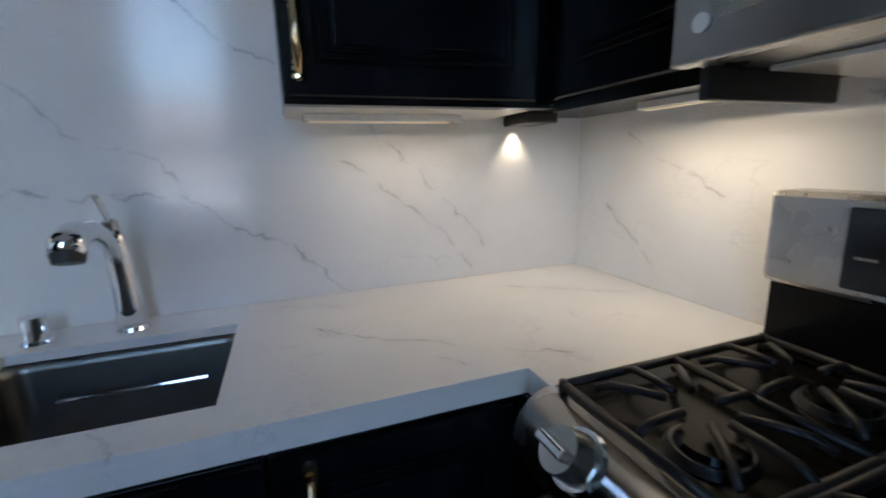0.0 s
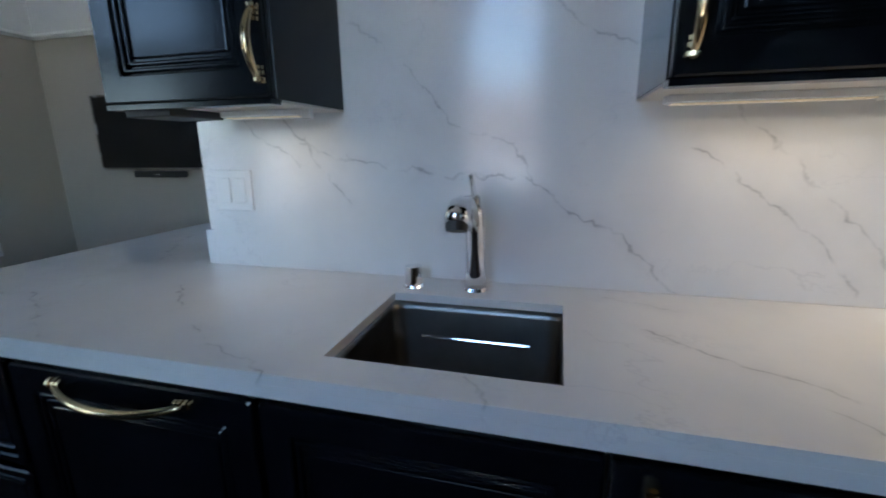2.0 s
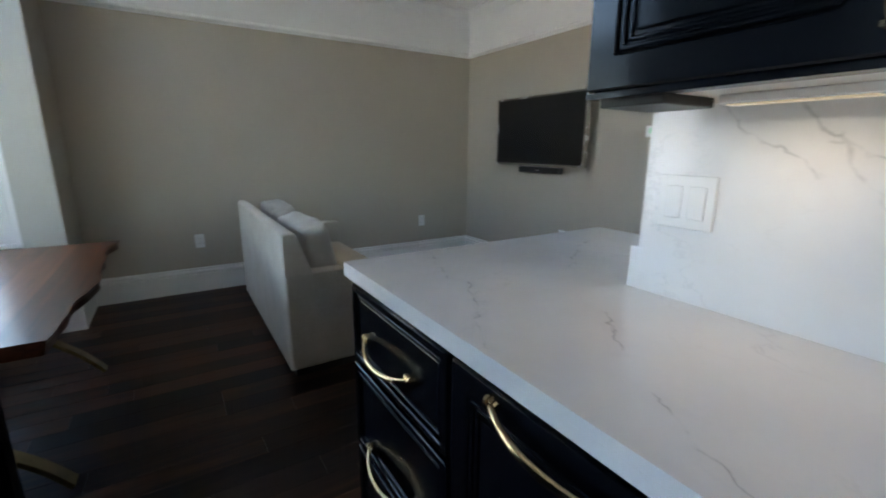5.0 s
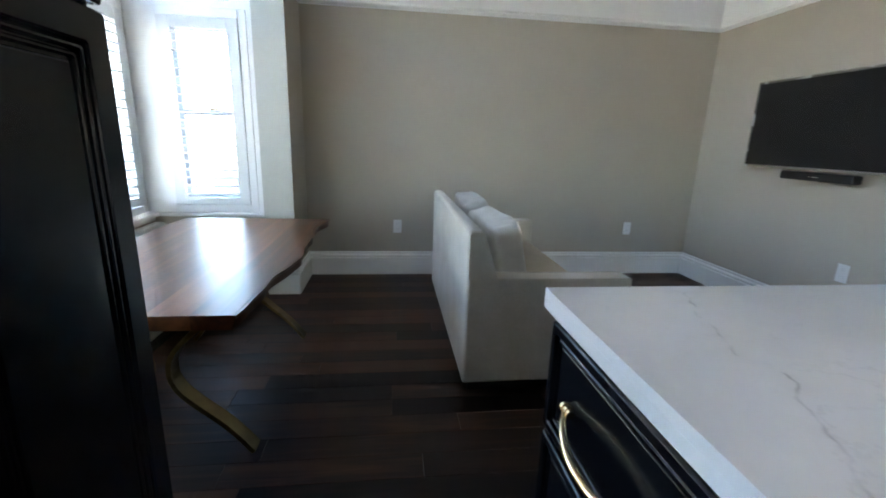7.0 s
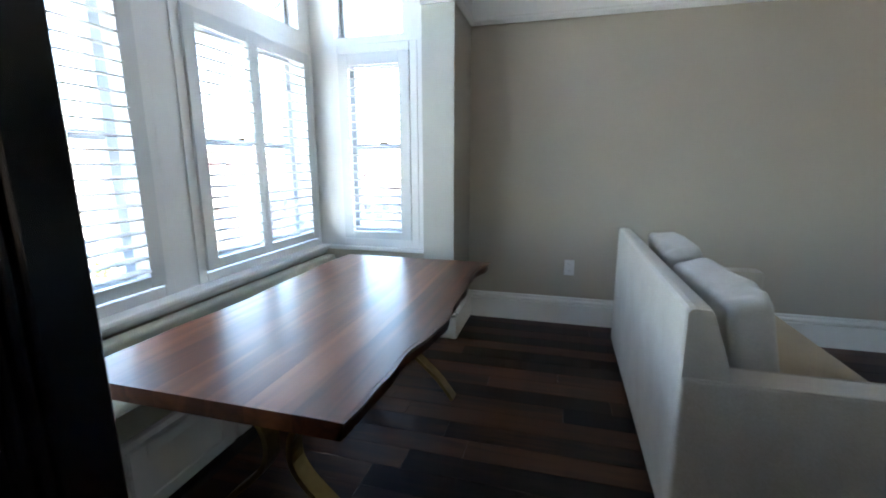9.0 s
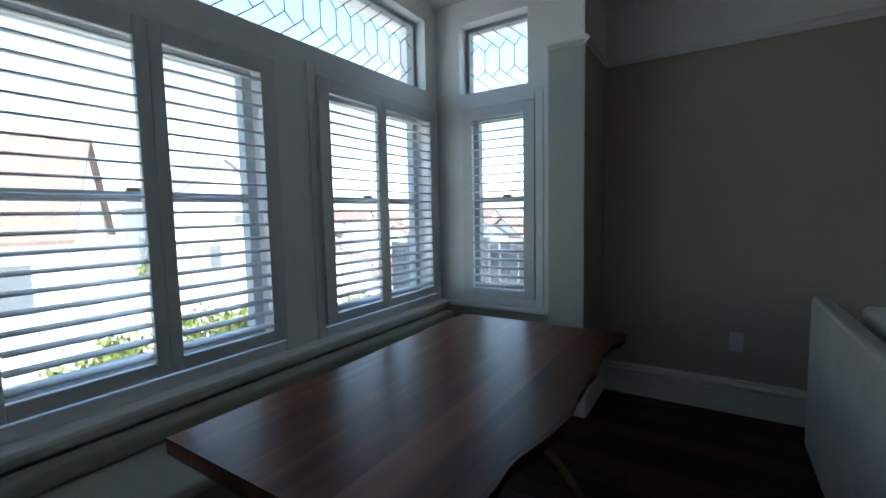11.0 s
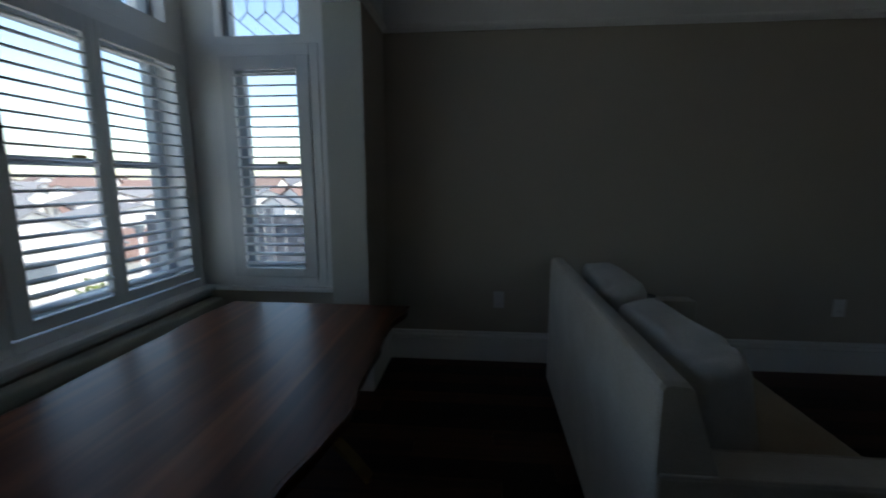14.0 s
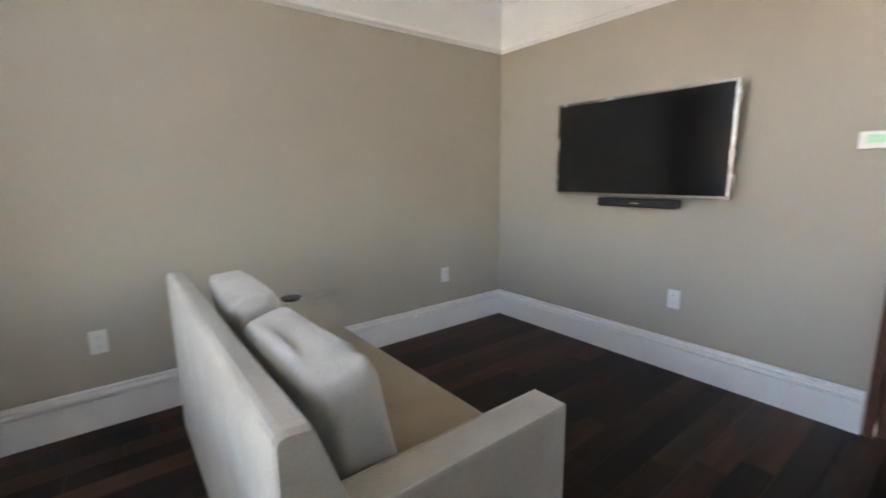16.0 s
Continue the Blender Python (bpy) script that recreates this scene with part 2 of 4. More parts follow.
BARK = wood("live_edge", (0.03, 0.012, 0.006), (0.10, 0.035, 0.014), (0.2, 0.08, 0.03), 0.35, "x", 0.1)
DOORWOOD = wood("brown_door", (0.05, 0.022, 0.012), (0.10, 0.045, 0.024), (0.16, 0.075, 0.04), 0.4, "y", 0.1)
GLASS = glass_mat()
LEAD = plain("lead_came", (0.10, 0.11, 0.12), 0.45, 0.7)
LENS = glow("lamp_lens", (1.0, 0.85, 0.62), 0.008)
LCD = glow("pale_green_display", (0.45, 0.75, 0.55), 0.004)

# ---- mesh helpers ----


def bx(bm, x0, x1, y0, y1, z0, z1, bev=0.0, m=None, seg=2):
    c = Matrix.LocRotScale(((x0 + x1) / 2, (y0 + y1) / 2, (z0 + z1) / 2), None, (abs(x1 - x0), abs(y1 - y0), abs(z1 - z0)))
    vs = bmesh.ops.create_cube(bm, size=1.0, matrix=c)["verts"]
    if bev:
        es = {e for v in vs for e in v.link_edges}
        fs = bmesh.ops.bevel(bm, geom=list(es), offset=bev, segments=seg, affect="EDGES", profile=0.5)
        vs = list({v for f in fs["faces"] for v in f.verts} | {v for v in vs if v.is_valid})
    if m is not None:
        bmesh.ops.transform(bm, matrix=m, verts=vs)
    return vs


def box(*a, **k):
    bm = bmesh.new()
    bx(bm, *a, **k)
    return bm


def cyl(bm, p, q, r0, r1=None, n=20):
    p, q = Vector(p), Vector(q)
    d = q - p
    m = Matrix.Translation((p + q) / 2) @ d.to_track_quat("Z", "Y").to_matrix().to_4x4()
    bmesh.ops.create_cone(bm, cap_ends=True, segments=n, radius1=r0, radius2=r0 if r1 is None else r1, depth=d.length, matrix=m)
    return bm


def tube(bm, pts, rad, n=10, flat=1.0, up=(0, 0, 1)):
    """A round or flattened bar along a line of points; rad is one radius or one for each point."""
    pts = [Vector(p) for p in pts]
    rings = []
    for i, p in enumerate(pts):
        d = (pts[min(i + 1, len(pts) - 1)] - pts[max(i - 1, 0)]).normalized()
        a = d.cross(Vector(up))
        a = a.normalized() if a.length > 1e-4 else Vector((1, 0, 0))
        b = d.cross(a).normalized()
        r = rad[i] if isinstance(rad, (list, tuple)) else rad
        rings.append([bm.verts.new(p + a * r * math.cos(t) + b * r * flat * math.sin(t)) for t in [2 * math.pi * k / n for k in range(n)]])
    for r0, r1 in zip(rings, rings[1:]):
        for k in range(n):
            bm.faces.new((r0[k], r0[(k + 1) % n], r1[(k + 1) % n], r1[k]))
    bm.faces.new(rings[0][::-1])
    bm.faces.new(rings[-1])
    return bm


def puff(bm, size, m, seed=0.0, nu=56, nv=30):
    """A stuffed box cushion: a crowned top, pinched corners and creases along the seams."""
    rows = []
    pw = lambda c, k: math.copysign(abs(c) ** k, c)
    for j in range(1, nv):
        v = -math.pi / 2 + math.pi * j / nv
        row = []
        for i in range(nu):
            u = 2 * math.pi * i / nu
            q = Vector((pw(math.cos(v), 0.16) * pw(math.cos(u), 0.2), pw(math.cos(v), 0.3) * pw(math.sin(u), 0.5), pw(math.sin(v), 0.2)))
            edge = abs(q.x) ** 3
            p = Vector((q.x * size[0] / 2 * (1 - 0.05 * (1 - q.z * q.z) * edge), q.y * size[1] / 2 * (1 - 0.10 * edge - 0.12 * max(q.z, 0) ** 2), q.z * size[2] / 2 * (1 + 0.07 * (1 - q.x * q.x) * (q.z > 0) - 0.05 * edge)))
            p += Vector((0.4, 1.0, 1.0)) * 0.011 * noise.noise(p * 9.0 + Vector((seed, 0, 0)))
            p.z += 0.010 * noise.noise(Vector((p.x * 24, p.y * 14, p.z * 7 + seed))) * (q.z > 0.1)
            p.y += 0.007 * noise.noise(Vector((p.x * 20, 3.0, p.z * 30 + seed)))
            row.append(bm.verts.new(m @ p))
        rows.append(row)
    for a, b in zip(rows, rows[1:]):
        for i in range(nu):
            bm.faces.new((a[i], a[(i + 1) % nu], b[(i + 1) % nu], b[i]))
    bm.faces.new(rows[0][::-1])
    bm.faces.new(rows[-1])
    return bm


def mesh_of(name, bm, material, smooth=False):
    bmesh.ops.recalc_face_normals(bm, faces=bm.faces)
    me = bpy.data.meshes.new(name)
    bm.to_mesh(me)
    bm.free()
    me.materials.append(material)
    if smooth:
        for f in me.polygons:
            f.use_smooth = True
    return me


def thing(name, at, label, category, group="", kind=""):
    ob = new(name)
    ob.empty_display_size = 0.05
    ob.location = at
    return tagged(ob, label, category, group, kind)


def root_of(ob):
    while ob.parent:
        ob = ob.parent
    return ob


def part(name, bm, material, parent, label="", smooth=False, kind=""):
    """One mesh, given in world metres, under a thing or under a part of it."""
    bmesh.ops.translate(bm, vec=-Vector(root_of(parent).location), verts=bm.verts)
    ob = new(name, mesh_of(name, bm, material, smooth))
    ob.parent = parent
    return tagged(ob, label, kind=kind)


def whole(name, bm, material, label, category, at=(0, 0, 0), group="", kind="", smooth=False):
    bmesh.ops.translate(bm, vec=-Vector(at), verts=bm.verts)
    ob = new(name, mesh_of(name, bm, material, smooth))
    ob.location = at
    return tagged(ob, label, category, group, kind)


def structure(name, bm, material, label, category="wall", smooth=False):
    return whole(name, bm, material, label, category, kind="structure", smooth=smooth)


def pierced(axis, p0, p1, a0, a1, z0, z1, holes=()):
    """A wall along an axis, from a0 to a1, with openings (a0, a1, z0, z1) cut through it."""
    bm = bmesh.new()
    ca = sorted({a0, a1, *[h[0] for h in holes], *[h[1] for h in holes]})
    cz = sorted({z0, z1, *[h[2] for h in holes], *[h[3] for h in holes]})
    for u0, u1 in zip(ca, ca[1:]):
        for w0, w1 in zip(cz, cz[1:]):
            um, wm = (u0 + u1) / 2, (w0 + w1) / 2
            if any(h[0] < um < h[1] and h[2] < wm < h[3] for h in holes):
                continue
            if axis == "x":
                bx(bm, u0, u1, p0, p1, w0, w1)
            else:
                bx(bm, p0, p1, u0, u1, w0, w1)
    bmesh.ops.remove_doubles(bm, verts=bm.verts, dist=1e-5)
    return bm


def ring_frame(axis, a0, a1, z0, z1, w, p0, p1, bev=0.0015):
    """A mitred frame of width w round a rectangle, between the depths p0 and p1: one closed mesh."""
    bm = bmesh.new()
    rows = []
    for p, e in ((p0, 0.0), (p1, 0.0), (p1, w), (p0, w)):
        rows.append([bm.verts.new((u, p, z) if axis == "x" else (p, u, z)) for u, z in ((a0 + e, z0 + e), (a1 - e, z0 + e), (a1 - e, z1 - e), (a0 + e, z1 - e))])
    for a, b in zip(rows, rows[1:] + rows[:1]):
        for k in range(4):
            bm.faces.new((a[k], a[(k + 1) % 4], b[(k + 1) % 4], b[k]))
    if bev:
        bmesh.ops.bevel(bm, geom=bm.edges[:], offset=bev, segments=1, affect="EDGES")
    return bm


def moulding(bm, a, b, side, profile):
    """A trim from a to b (x, y), its profile of (out, z) standing out to the side (x, y)."""
    a, b, s = Vector((*a, 0)), Vector((*b, 0)), Vector((*side, 0))
    r0 = [bm.verts.new(a + s * o + Vector((0, 0, z))) for o, z in profile]
    r1 = [bm.verts.new(b + s * o + Vector((0, 0, z))) for o, z in profile]
    k = len(profile)
    for i in range(k):
        bm.faces.new((r0[i], r0[(i + 1) % k], r1[(i + 1) % k], r1[i]))
    bm.faces.new(r0[::-1])
    bm.faces.new(r1)
    return bm


# ---- the shell of the rooms ----
FAR, TVY, STUB, BAYX, BAYY, EAST, SPLASH, TOP, CEILZ = -4.28, 3.85, 0.19, -3.80, -0.87, 1.28, 1.735, 0.946, 2.72
RAIL = 2.255
structure("ceiling", box(-4.45, 1.45, -1.35, 4.0, CEILZ, CEILZ + 0.12), CEIL, "flat off-white painted plaster ceiling", "ceiling")
structure("wall_west", pierced("y", FAR - 0.12, FAR, STUB, TVY, 0, CEILZ), WALL, "greige painted plain plaster wall behind sofa")
structure("wall_north", pierced("x", TVY, TVY + 0.12, FAR - 0.12, EAST + 0.12, 0, CEILZ, [(-1.80, -0.95, 0, 2.08)]), WALL, "greige painted wall carrying the television")
# the opening is added, out of view, to let skylight onto the television wall
structure("wall_east", pierced("y", EAST, EAST + 0.12, -0.27, TVY, 0, CEILZ, [(2.55, 3.25, 0.85, 2.05)]), WALL, "greige painted wall at kitchen end")
structure("wall_partition", pierced("x", SPLASH + 0.012, 1.98, -0.587, EAST, 0, CEILZ), WALL, "painted partition wall between kitchen and living room")
structure("wall_stub", pierced("x", STUB - 0.12, STUB, FAR - 0.12, -3.76, 0, CEILZ), WALL, "short greige wall beside the bay window")
bay_side = pierced("y", BAYX - 0.22, BAYX, BAYY - 0.22, STUB - 0.12, 0.63, CEILZ, [(-0.66, -0.13, 0.70, 1.99), (-0.68, -0.18, 2.10, 2.57)])
structure("wall_bay_side", bay_side, WHITE, "white painted bay wall with narrow window")
# same paint as the walls, coloured paler to imitate light from the bay
structure("wall_bay_post", box(BAYX, -3.757, -0.03, STUB - 0.002, 0, CEILZ), LIT_WALL, "greige post between bay and room, painted lighter as lit")
structure("wall_bay_front", pierced("x", BAYY - 0.22, BAYY, BAYX, -1.187, 0.63, CEILZ, [(-2.42, -1.37, 0.69, 1.99), (-3.74, -2.67, 0.69, 1.99), (-3.66, -1.40, 2.13, 2.60)]), WHITE, "white painted bay wall with shuttered windows")
low = pierced("x", BAYY - 0.22, BAYY + 0.01, BAYX, -1.187, 0, 0.63)
bx(low, BAYX - 0.22, BAYX + 0.01, BAYY - 0.22, STUB - 0.12, 0, 0.63)
structure("wall_bay_lower", low, WALL, "greige painted wall below the bay sill")
structure("wall_bay_end", box(-1.30, -1.187, BAYY, -0.27, 0, CEILZ), WHITE, "white painted end wall of the bay")
structure("wall_south", pierced("x", -0.27, -0.15, -1.30, EAST, 0, CEILZ, [(-0.30, 0.26, 0.95, 2.3)]), WALL, "greige kitchen wall with tall window")

# floor: dark boards laid in rows
slab_bm = box(-4.4, 1.4, -0.27, 3.97, -0.15, -0.014)
bx(slab_bm, -4.0, -1.187, -1.035, -0.27, -0.15, -0.014)
floor = structure("floor", slab_bm, DARK, "dark stained hardwood floor in narrow boards", "floor")

# trims
bm = bmesh.new()
BASE = [(0, 0), (0.022, 0), (0.022, 0.156), (0.003, 0.159), (0.003, 0.170), (0.032, 0.173), (0.036, 0.181), (0.030, 0.189), (0.008, 0.193), (0.008, 0.202), (0.016, 0.209), (0.010, 0.216), (0, 0.216)]
for a, b, s in (((FAR, STUB), (FAR, TVY), (1, 0)), ((FAR, TVY), (-1.84, TVY), (0, -1)), ((-3.76, STUB), (FAR, STUB), (0, 1)), ((-3.76, -0.03), (-3.76, STUB + 0.02), (1, 0))):
    moulding(bm, a, b, s, BASE)
structure("baseboard", bm, WHITE, "tall white moulded baseboard", "baseboard")
bm = bmesh.new()
PIC = [(0, 0), (0.012, 0.0), (0.018, 0.01), (0.034, 0.02), (0.034, 0.032), (0.024, 0.036), (0.016, 0.05), (0, 0.05)]
CORN = [(0, 0), (0.012, 0.0), (0.016, 0.02), (0.04, 0.04), (0.075, 0.095), (0.1, 0.105), (0.1, 0.12), (0, 0.12)]
for a, b, s in (((FAR, STUB), (FAR, TVY), (1, 0)), ((FAR, TVY), (EAST, TVY), (0, -1)), ((-3.726, STUB), (FAR, STUB), (0, 1)), ((-3.76, -0.03), (-3.76, STUB), (1, 0))):
    moulding(bm, a, b, s, [(o, RAIL - 0.012 + z) for o, z in PIC])
    moulding(bm, a, b, s, [(0, RAIL + 0.03), (0.006, RAIL + 0.03), (0.006, CEILZ), (0, CEILZ)])
    moulding(bm, a, b, s, [(o, CEILZ - 0.121 + z) for o, z in CORN])
structure("trim", bm, WHITE, "white picture rail, frieze and cornice", "crown moulding")
bm = bmesh.new()
bx(bm, BAYX - 0.02, -1.30, BAYY - 0.02, BAYY + 0.085, 0.612, 0.64, 0.006)
bx(bm, BAYX - 0.02, BAYX + 0.03, BAYY + 0.085, -0.03, 0.612, 0.64, 0.006)
bx(bm, BAYX + 0.012, -1.30, BAYY + 0.012, BAYY + 0.05, 0.575, 0.612, 0.005)
structure("sill", bm, WHITE, "white painted window sill round the bay", "window sill")


def window_unit(name, axis, face, a0, a1, z0, z1, glass, label, sash=True):
    """A sash window: frame, meeting rail and panes set back in the wall."""
    w = thing(name, ((a0 + a1) / 2, glass, z0) if axis == "x" else (glass, (a0 + a1) / 2, z0), label, "window", kind="structure")

    def bar(u0, u1, w0, w1, d=0.02, bev=0.003):
        return box(u0, u1, glass - d, glass + d, w0, w1, bev=bev) if axis == "x" else box(glass - d, glass + d, u0, u1, w0, w1, bev=bev)
    f = 0.05 if sash else 0.028
    # frame and meeting rail are white, coloured blue-grey to imitate shade
    part("window_frame", ring_frame(axis, a0, a1, z0, z1, f, glass - 0.03, glass + 0.03, 0.003), SHADED_SASH, w)
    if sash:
        part("meeting_rail", bar(a0 + f, a1 - f, 1.35, 1.39, 0.024), SHADED_SASH, w)
        lz = [(z0 + f, 1.35), (1.39, z1 - f)]
        mid = (a0 + a1) / 2
        part("sash_lock", bar(mid - 0.03, mid + 0.03, 1.39, 1.405, 0.012), AGED, w, "small brass sash lock")
    else:
        lz = [(z0 + f, z1 - f)]
    for w0, w1 in lz:
        pane = part("pane", bar(a0 + f, a1 - f, w0, w1, 0.002, 0), GLASS, w)
        pane.visible_shadow = False
    return w


window_unit("window_1", "x", BAYY, -2.40, -1.39, 0.70, 1.98, -1.03, "tall white sash window behind shutters")
window_unit("window_2", "x", BAYY, -3.72, -2.69, 0.70, 1.98, -1.03, "tall white sash window behind shutters")
window_unit("window_3", "y", BAYX, -0.65, -0.14, 0.71, 1.98, -3.955, "narrow white sash window behind a shutter")
window_unit("window_6", "x", -0.15, -0.30, 0.26, 0.95, 2.3, -0.21, "tall narrow kitchen window", sash=True)
# unseen window, added in the east wall only to brighten the living room
window_unit("fill_window", "y", EAST, 2.55, 3.25, 0.85, 2.05, EAST + 0.06, "unseen sash window added to light the television wall")
tr1 = window_unit("window_4", "x", BAYY, -3.66, -1.40, 2.13, 2.60, -0.98, "wide leaded glass transom over the windows", sash=False)
tr2 = window_unit("window_5", "y", BAYX, -0.68, -0.18, 2.10, 2.57, -3.925, "leaded glass transom over narrow window", sash=False)


def leaded(parent, axis, glass, a0, a1, z0, z1):
    """Lead strips: a row of long hexagons, with slanting strips above and below."""
    bm = bmesh.new()
    h, n = z1 - z0, max(3, round((a1 - a0) / 0.115))
    w = (a1 - a0) / n
    za, zb, zc, zd = z0 + 0.22 * h, z0 + 0.34 * h, z0 + 0.66 * h, z0 + 0.78 * h

    def strip(u0, w0, u1, w1):
        p, q = ((u0, glass, w0), (u1, glass, w1)) if axis == "x" else ((glass, u0, w0), (glass, u1, w1))
        tube(bm, [p, q], 0.0032, 6)
    for k in range(n):
        u = a0 + k * w
        if k:
            strip(u, zb, u, zc)
        strip(u, zb, u + w / 2, za)
        strip(u + w / 2, za, u + w, zb)
        strip(u, zc, u + w / 2, zd)
        strip(u + w / 2, zd, u + w, zc)
        strip(u + w / 2, za, min(u + 1.5 * w, a1), max(z0, za - 0.22 * h * min(1, (a1 - u - w / 2) / w)))
        strip(u + w / 2, zd, max(u - 0.5 * w, a0), z1 if u - 0.5 * w > a0 else zd + 0.11 * h)
    part("lead_strips", bm, LEAD, parent, "dark lead strips in hexagon pattern")


leaded(tr1, "x", -0.975, -3.632, -1.428, 2.158, 2.572)
leaded(tr2, "y", -3.92, -0.652, -0.208, 2.128, 2.542)


def casing(name, axis, face, holes, out):
    """Flat white boards round the openings, standing proud of the wall."""
    bm = bmesh.new()
    for a0, a1, z0, z1 in holes:
        for u0, u1, w0, w1 in ((a0 - 0.055, a0, z0 - 0.05, z1 + 0.06), (a1, a1 + 0.055, z0 - 0.05, z1 + 0.06), (a0, a1, z1, z1 + 0.06), (a0, a1, z0 - 0.05, z0)):
            lo, hi = min(face, face + out), max(face, face + out)
            if axis == "x":
                bx(bm, u0, u1, lo, hi, w0, w1, 0.004)
            else:
                bx(bm, lo, hi, u0, u1, w0, w1, 0.004)
    structure(name, bm, WHITE, "white painted window casing", "window casing")


casing("trim", "x", BAYY, [(-2.42, -1.37, 0.69, 1.99), (-3.74, -2.67, 0.69, 1.99)], 0.007)
casing("trim", "y", BAYX, [(-0.66, -0.13, 0.70, 1.99)], 0.007)

# ---- plantation shutters ----


def shutter(axis, face, outer0, outer1, in0, in1, z0=0.701, z1=1.989, lo=0.755, hi=1.915, tilt=-7.0):
    """One shutter leaf: stiles, rails and turned slats, one mesh each."""
    along_x = axis == "x"
    at = ((outer0 + outer1) / 2, face, z0) if along_x else (face, (outer0 + outer1) / 2, z0)
    s = thing("window_shutter", at, "white painted plantation shutter with open slats", "shutter", "bay window shutters")

    def bar(u0, u1, w0, w1):
        return box(u0, u1, face - 0.028, face, w0, w1, bev=0.003) if along_x else box(face - 0.028, face, u0, u1, w0, w1, bev=0.003)
    part("stile", bar(outer0, in0, z0, z1), SHUTTER, s)
    part("stile", bar(in1, outer1, z0, z1), SHUTTER, s)
    part("rail", bar(in0, in1, z0, lo), SHUTTER, s)
    part("rail", bar(in0, in1, hi, z1), SHUTTER, s)
    n = 20
    step = (hi - lo) / n
    bm = bmesh.new()
    ring = [(0.031 * math.cos(t), 0.0052 * math.sin(t)) for t in [2 * math.pi * k / 12 for k in range(12)]]
    h = (in1 - in0) / 2 - 0.002
    ends = [[bm.verts.new((e, p, q) if along_x else (p, e, q)) for p, q in ring] for e in (-h, h)]
    for k in range(12):
        bm.faces.new((ends[0][k], ends[0][(k + 1) % 12], ends[1][(k + 1) % 12], ends[1][k]))
    bm.faces.new(ends[0])
    bm.faces.new(ends[1][::-1])
    me = mesh_of("slat", bm, SHUTTER, True)
    for k in range(n):
        sl = new("slat", me)
        sl.parent = s
        c = (in0 + in1) / 2
        pos = Vector((c, face - 0.014, lo + (k + 0.5) * step) if along_x else (face - 0.014, c, lo + (k + 0.5) * step)) - Vector(at)
        sl.matrix_basis = Matrix.Translation(pos) @ (pose(0, 0, 0, tilt, 0, 0) if along_x else pose(0, 0, 0, 0, -tilt, 0))
    return s


shutter("x", -0.85, -1.897, -1.371, -1.85, -1.45)
shutter("x", -0.85, -2.419, -1.899, -2.344, -1.946)
shutter("x", -0.85, -3.157, -2.671, -3.115, -2.744)
shutter("x", -0.85, -3.739, -3.159, -3.671, -3.20)
shutter("y", -3.786, -0.659, -0.131, -0.583, -0.208)

# ---- bay bench ----
bench = thing("window_bench", (-2.53, -0.6, 0), "built-in white panelled window bench under the sill", "bench")
part("seat_board", box(BAYX + 0.012, -1.302, -0.855, -0.40, 0.345, 0.37, bev=0.004), WHITE, bench)
part("front_board", box(BAYX + 0.012, -1.302, -0.442, -0.424, 0.07, 0.345), WHITE, bench)
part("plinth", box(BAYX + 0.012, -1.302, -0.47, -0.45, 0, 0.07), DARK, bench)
x = -1.34
while x > -3.6:
    p = part("panel", box(x - 0.44, x, -0.424, -0.410, 0.085, 0.335, bev=0.003), WHITE, bench)
    bm = bmesh.new()
    for u0, u1, w0, w1 in ((x - 0.44, x - 0.38, 0.085, 0.335), (x - 0.06, x, 0.085, 0.335), (x - 0.38, x - 0.06, 0.285, 0.335), (x - 0.38, x - 0.06, 0.085, 0.135)):
        bx(bm, u0, u1, -0.4095, -0.400, w0, w1, 0.003)
    part("panel_frame", bm, WHITE, p)
    x -= 0.47
cush = thing("seat_cushion", (-2.53, -0.62, 0.37), "grey-green upholstered long bench cushion", "cushion")
part("pad", box(BAYX + 0.02, -1.31, -0.85, -0.395, 0.371, 0.505, bev=0.035, seg=4), SEATFAB, cush, smooth=True)
tube_bm = bmesh.new()
tube(tube_bm, [(BAYX + 0.05, -0.396, 0.48), (-1.34, -0.396, 0.48)], 0.005, 8)
part("piping", tube_bm, SEATFAB, cush, smooth=True)

back = thing("back_cushion", (-2.53, -0.78, 0.506), "grey-green upholstered back pad along the bay bench", "cushion")
part("pad", box(BAYX + 0.03, -1.31, -0.818, -0.735, 0.506, 0.573, bev=0.02, seg=3), SEATFAB, back, smooth=True)

# ---- live-edge dining table ----
table = thing("dining_table", (-2.45, 0.07, 0), "walnut live-edge dining table on brass curved legs", "table")


def edge_y(x, side):
    w = 0.020 * math.sin(5.2 * x + 1.3) + 0.009 * math.sin(13 * x) + 0.003 * math.sin(29 * x + 0.7)
    return (0.497 + w + 0.02 * (-x - 2.4)) if side > 0 else (-0.365 + 0.5 * w)


def slab(y0f, y1f, z0, z1, drop=0.0):
    bm = bmesh.new()
    xs = [-1.655 - 1.615 * i / 60 for i in range(61)]
    rows = []
    for x in xs:
        y0, y1 = y0f(x), y1f(x)
        rows.append([bm.verts.new(p) for p in ((x, y0, z1), (x, y1, z1), (x, y1 - drop, z0), (x, y0, z0))])
    for a, b in zip(rows, rows[1:]):
        for k in range(4):
            bm.faces.new((a[k], a[(k + 1) % 4], b[(k + 1) % 4], b[k]))
    bm.faces.new(rows[0])
    bm.faces.new(rows[-1][::-1])
    return bm


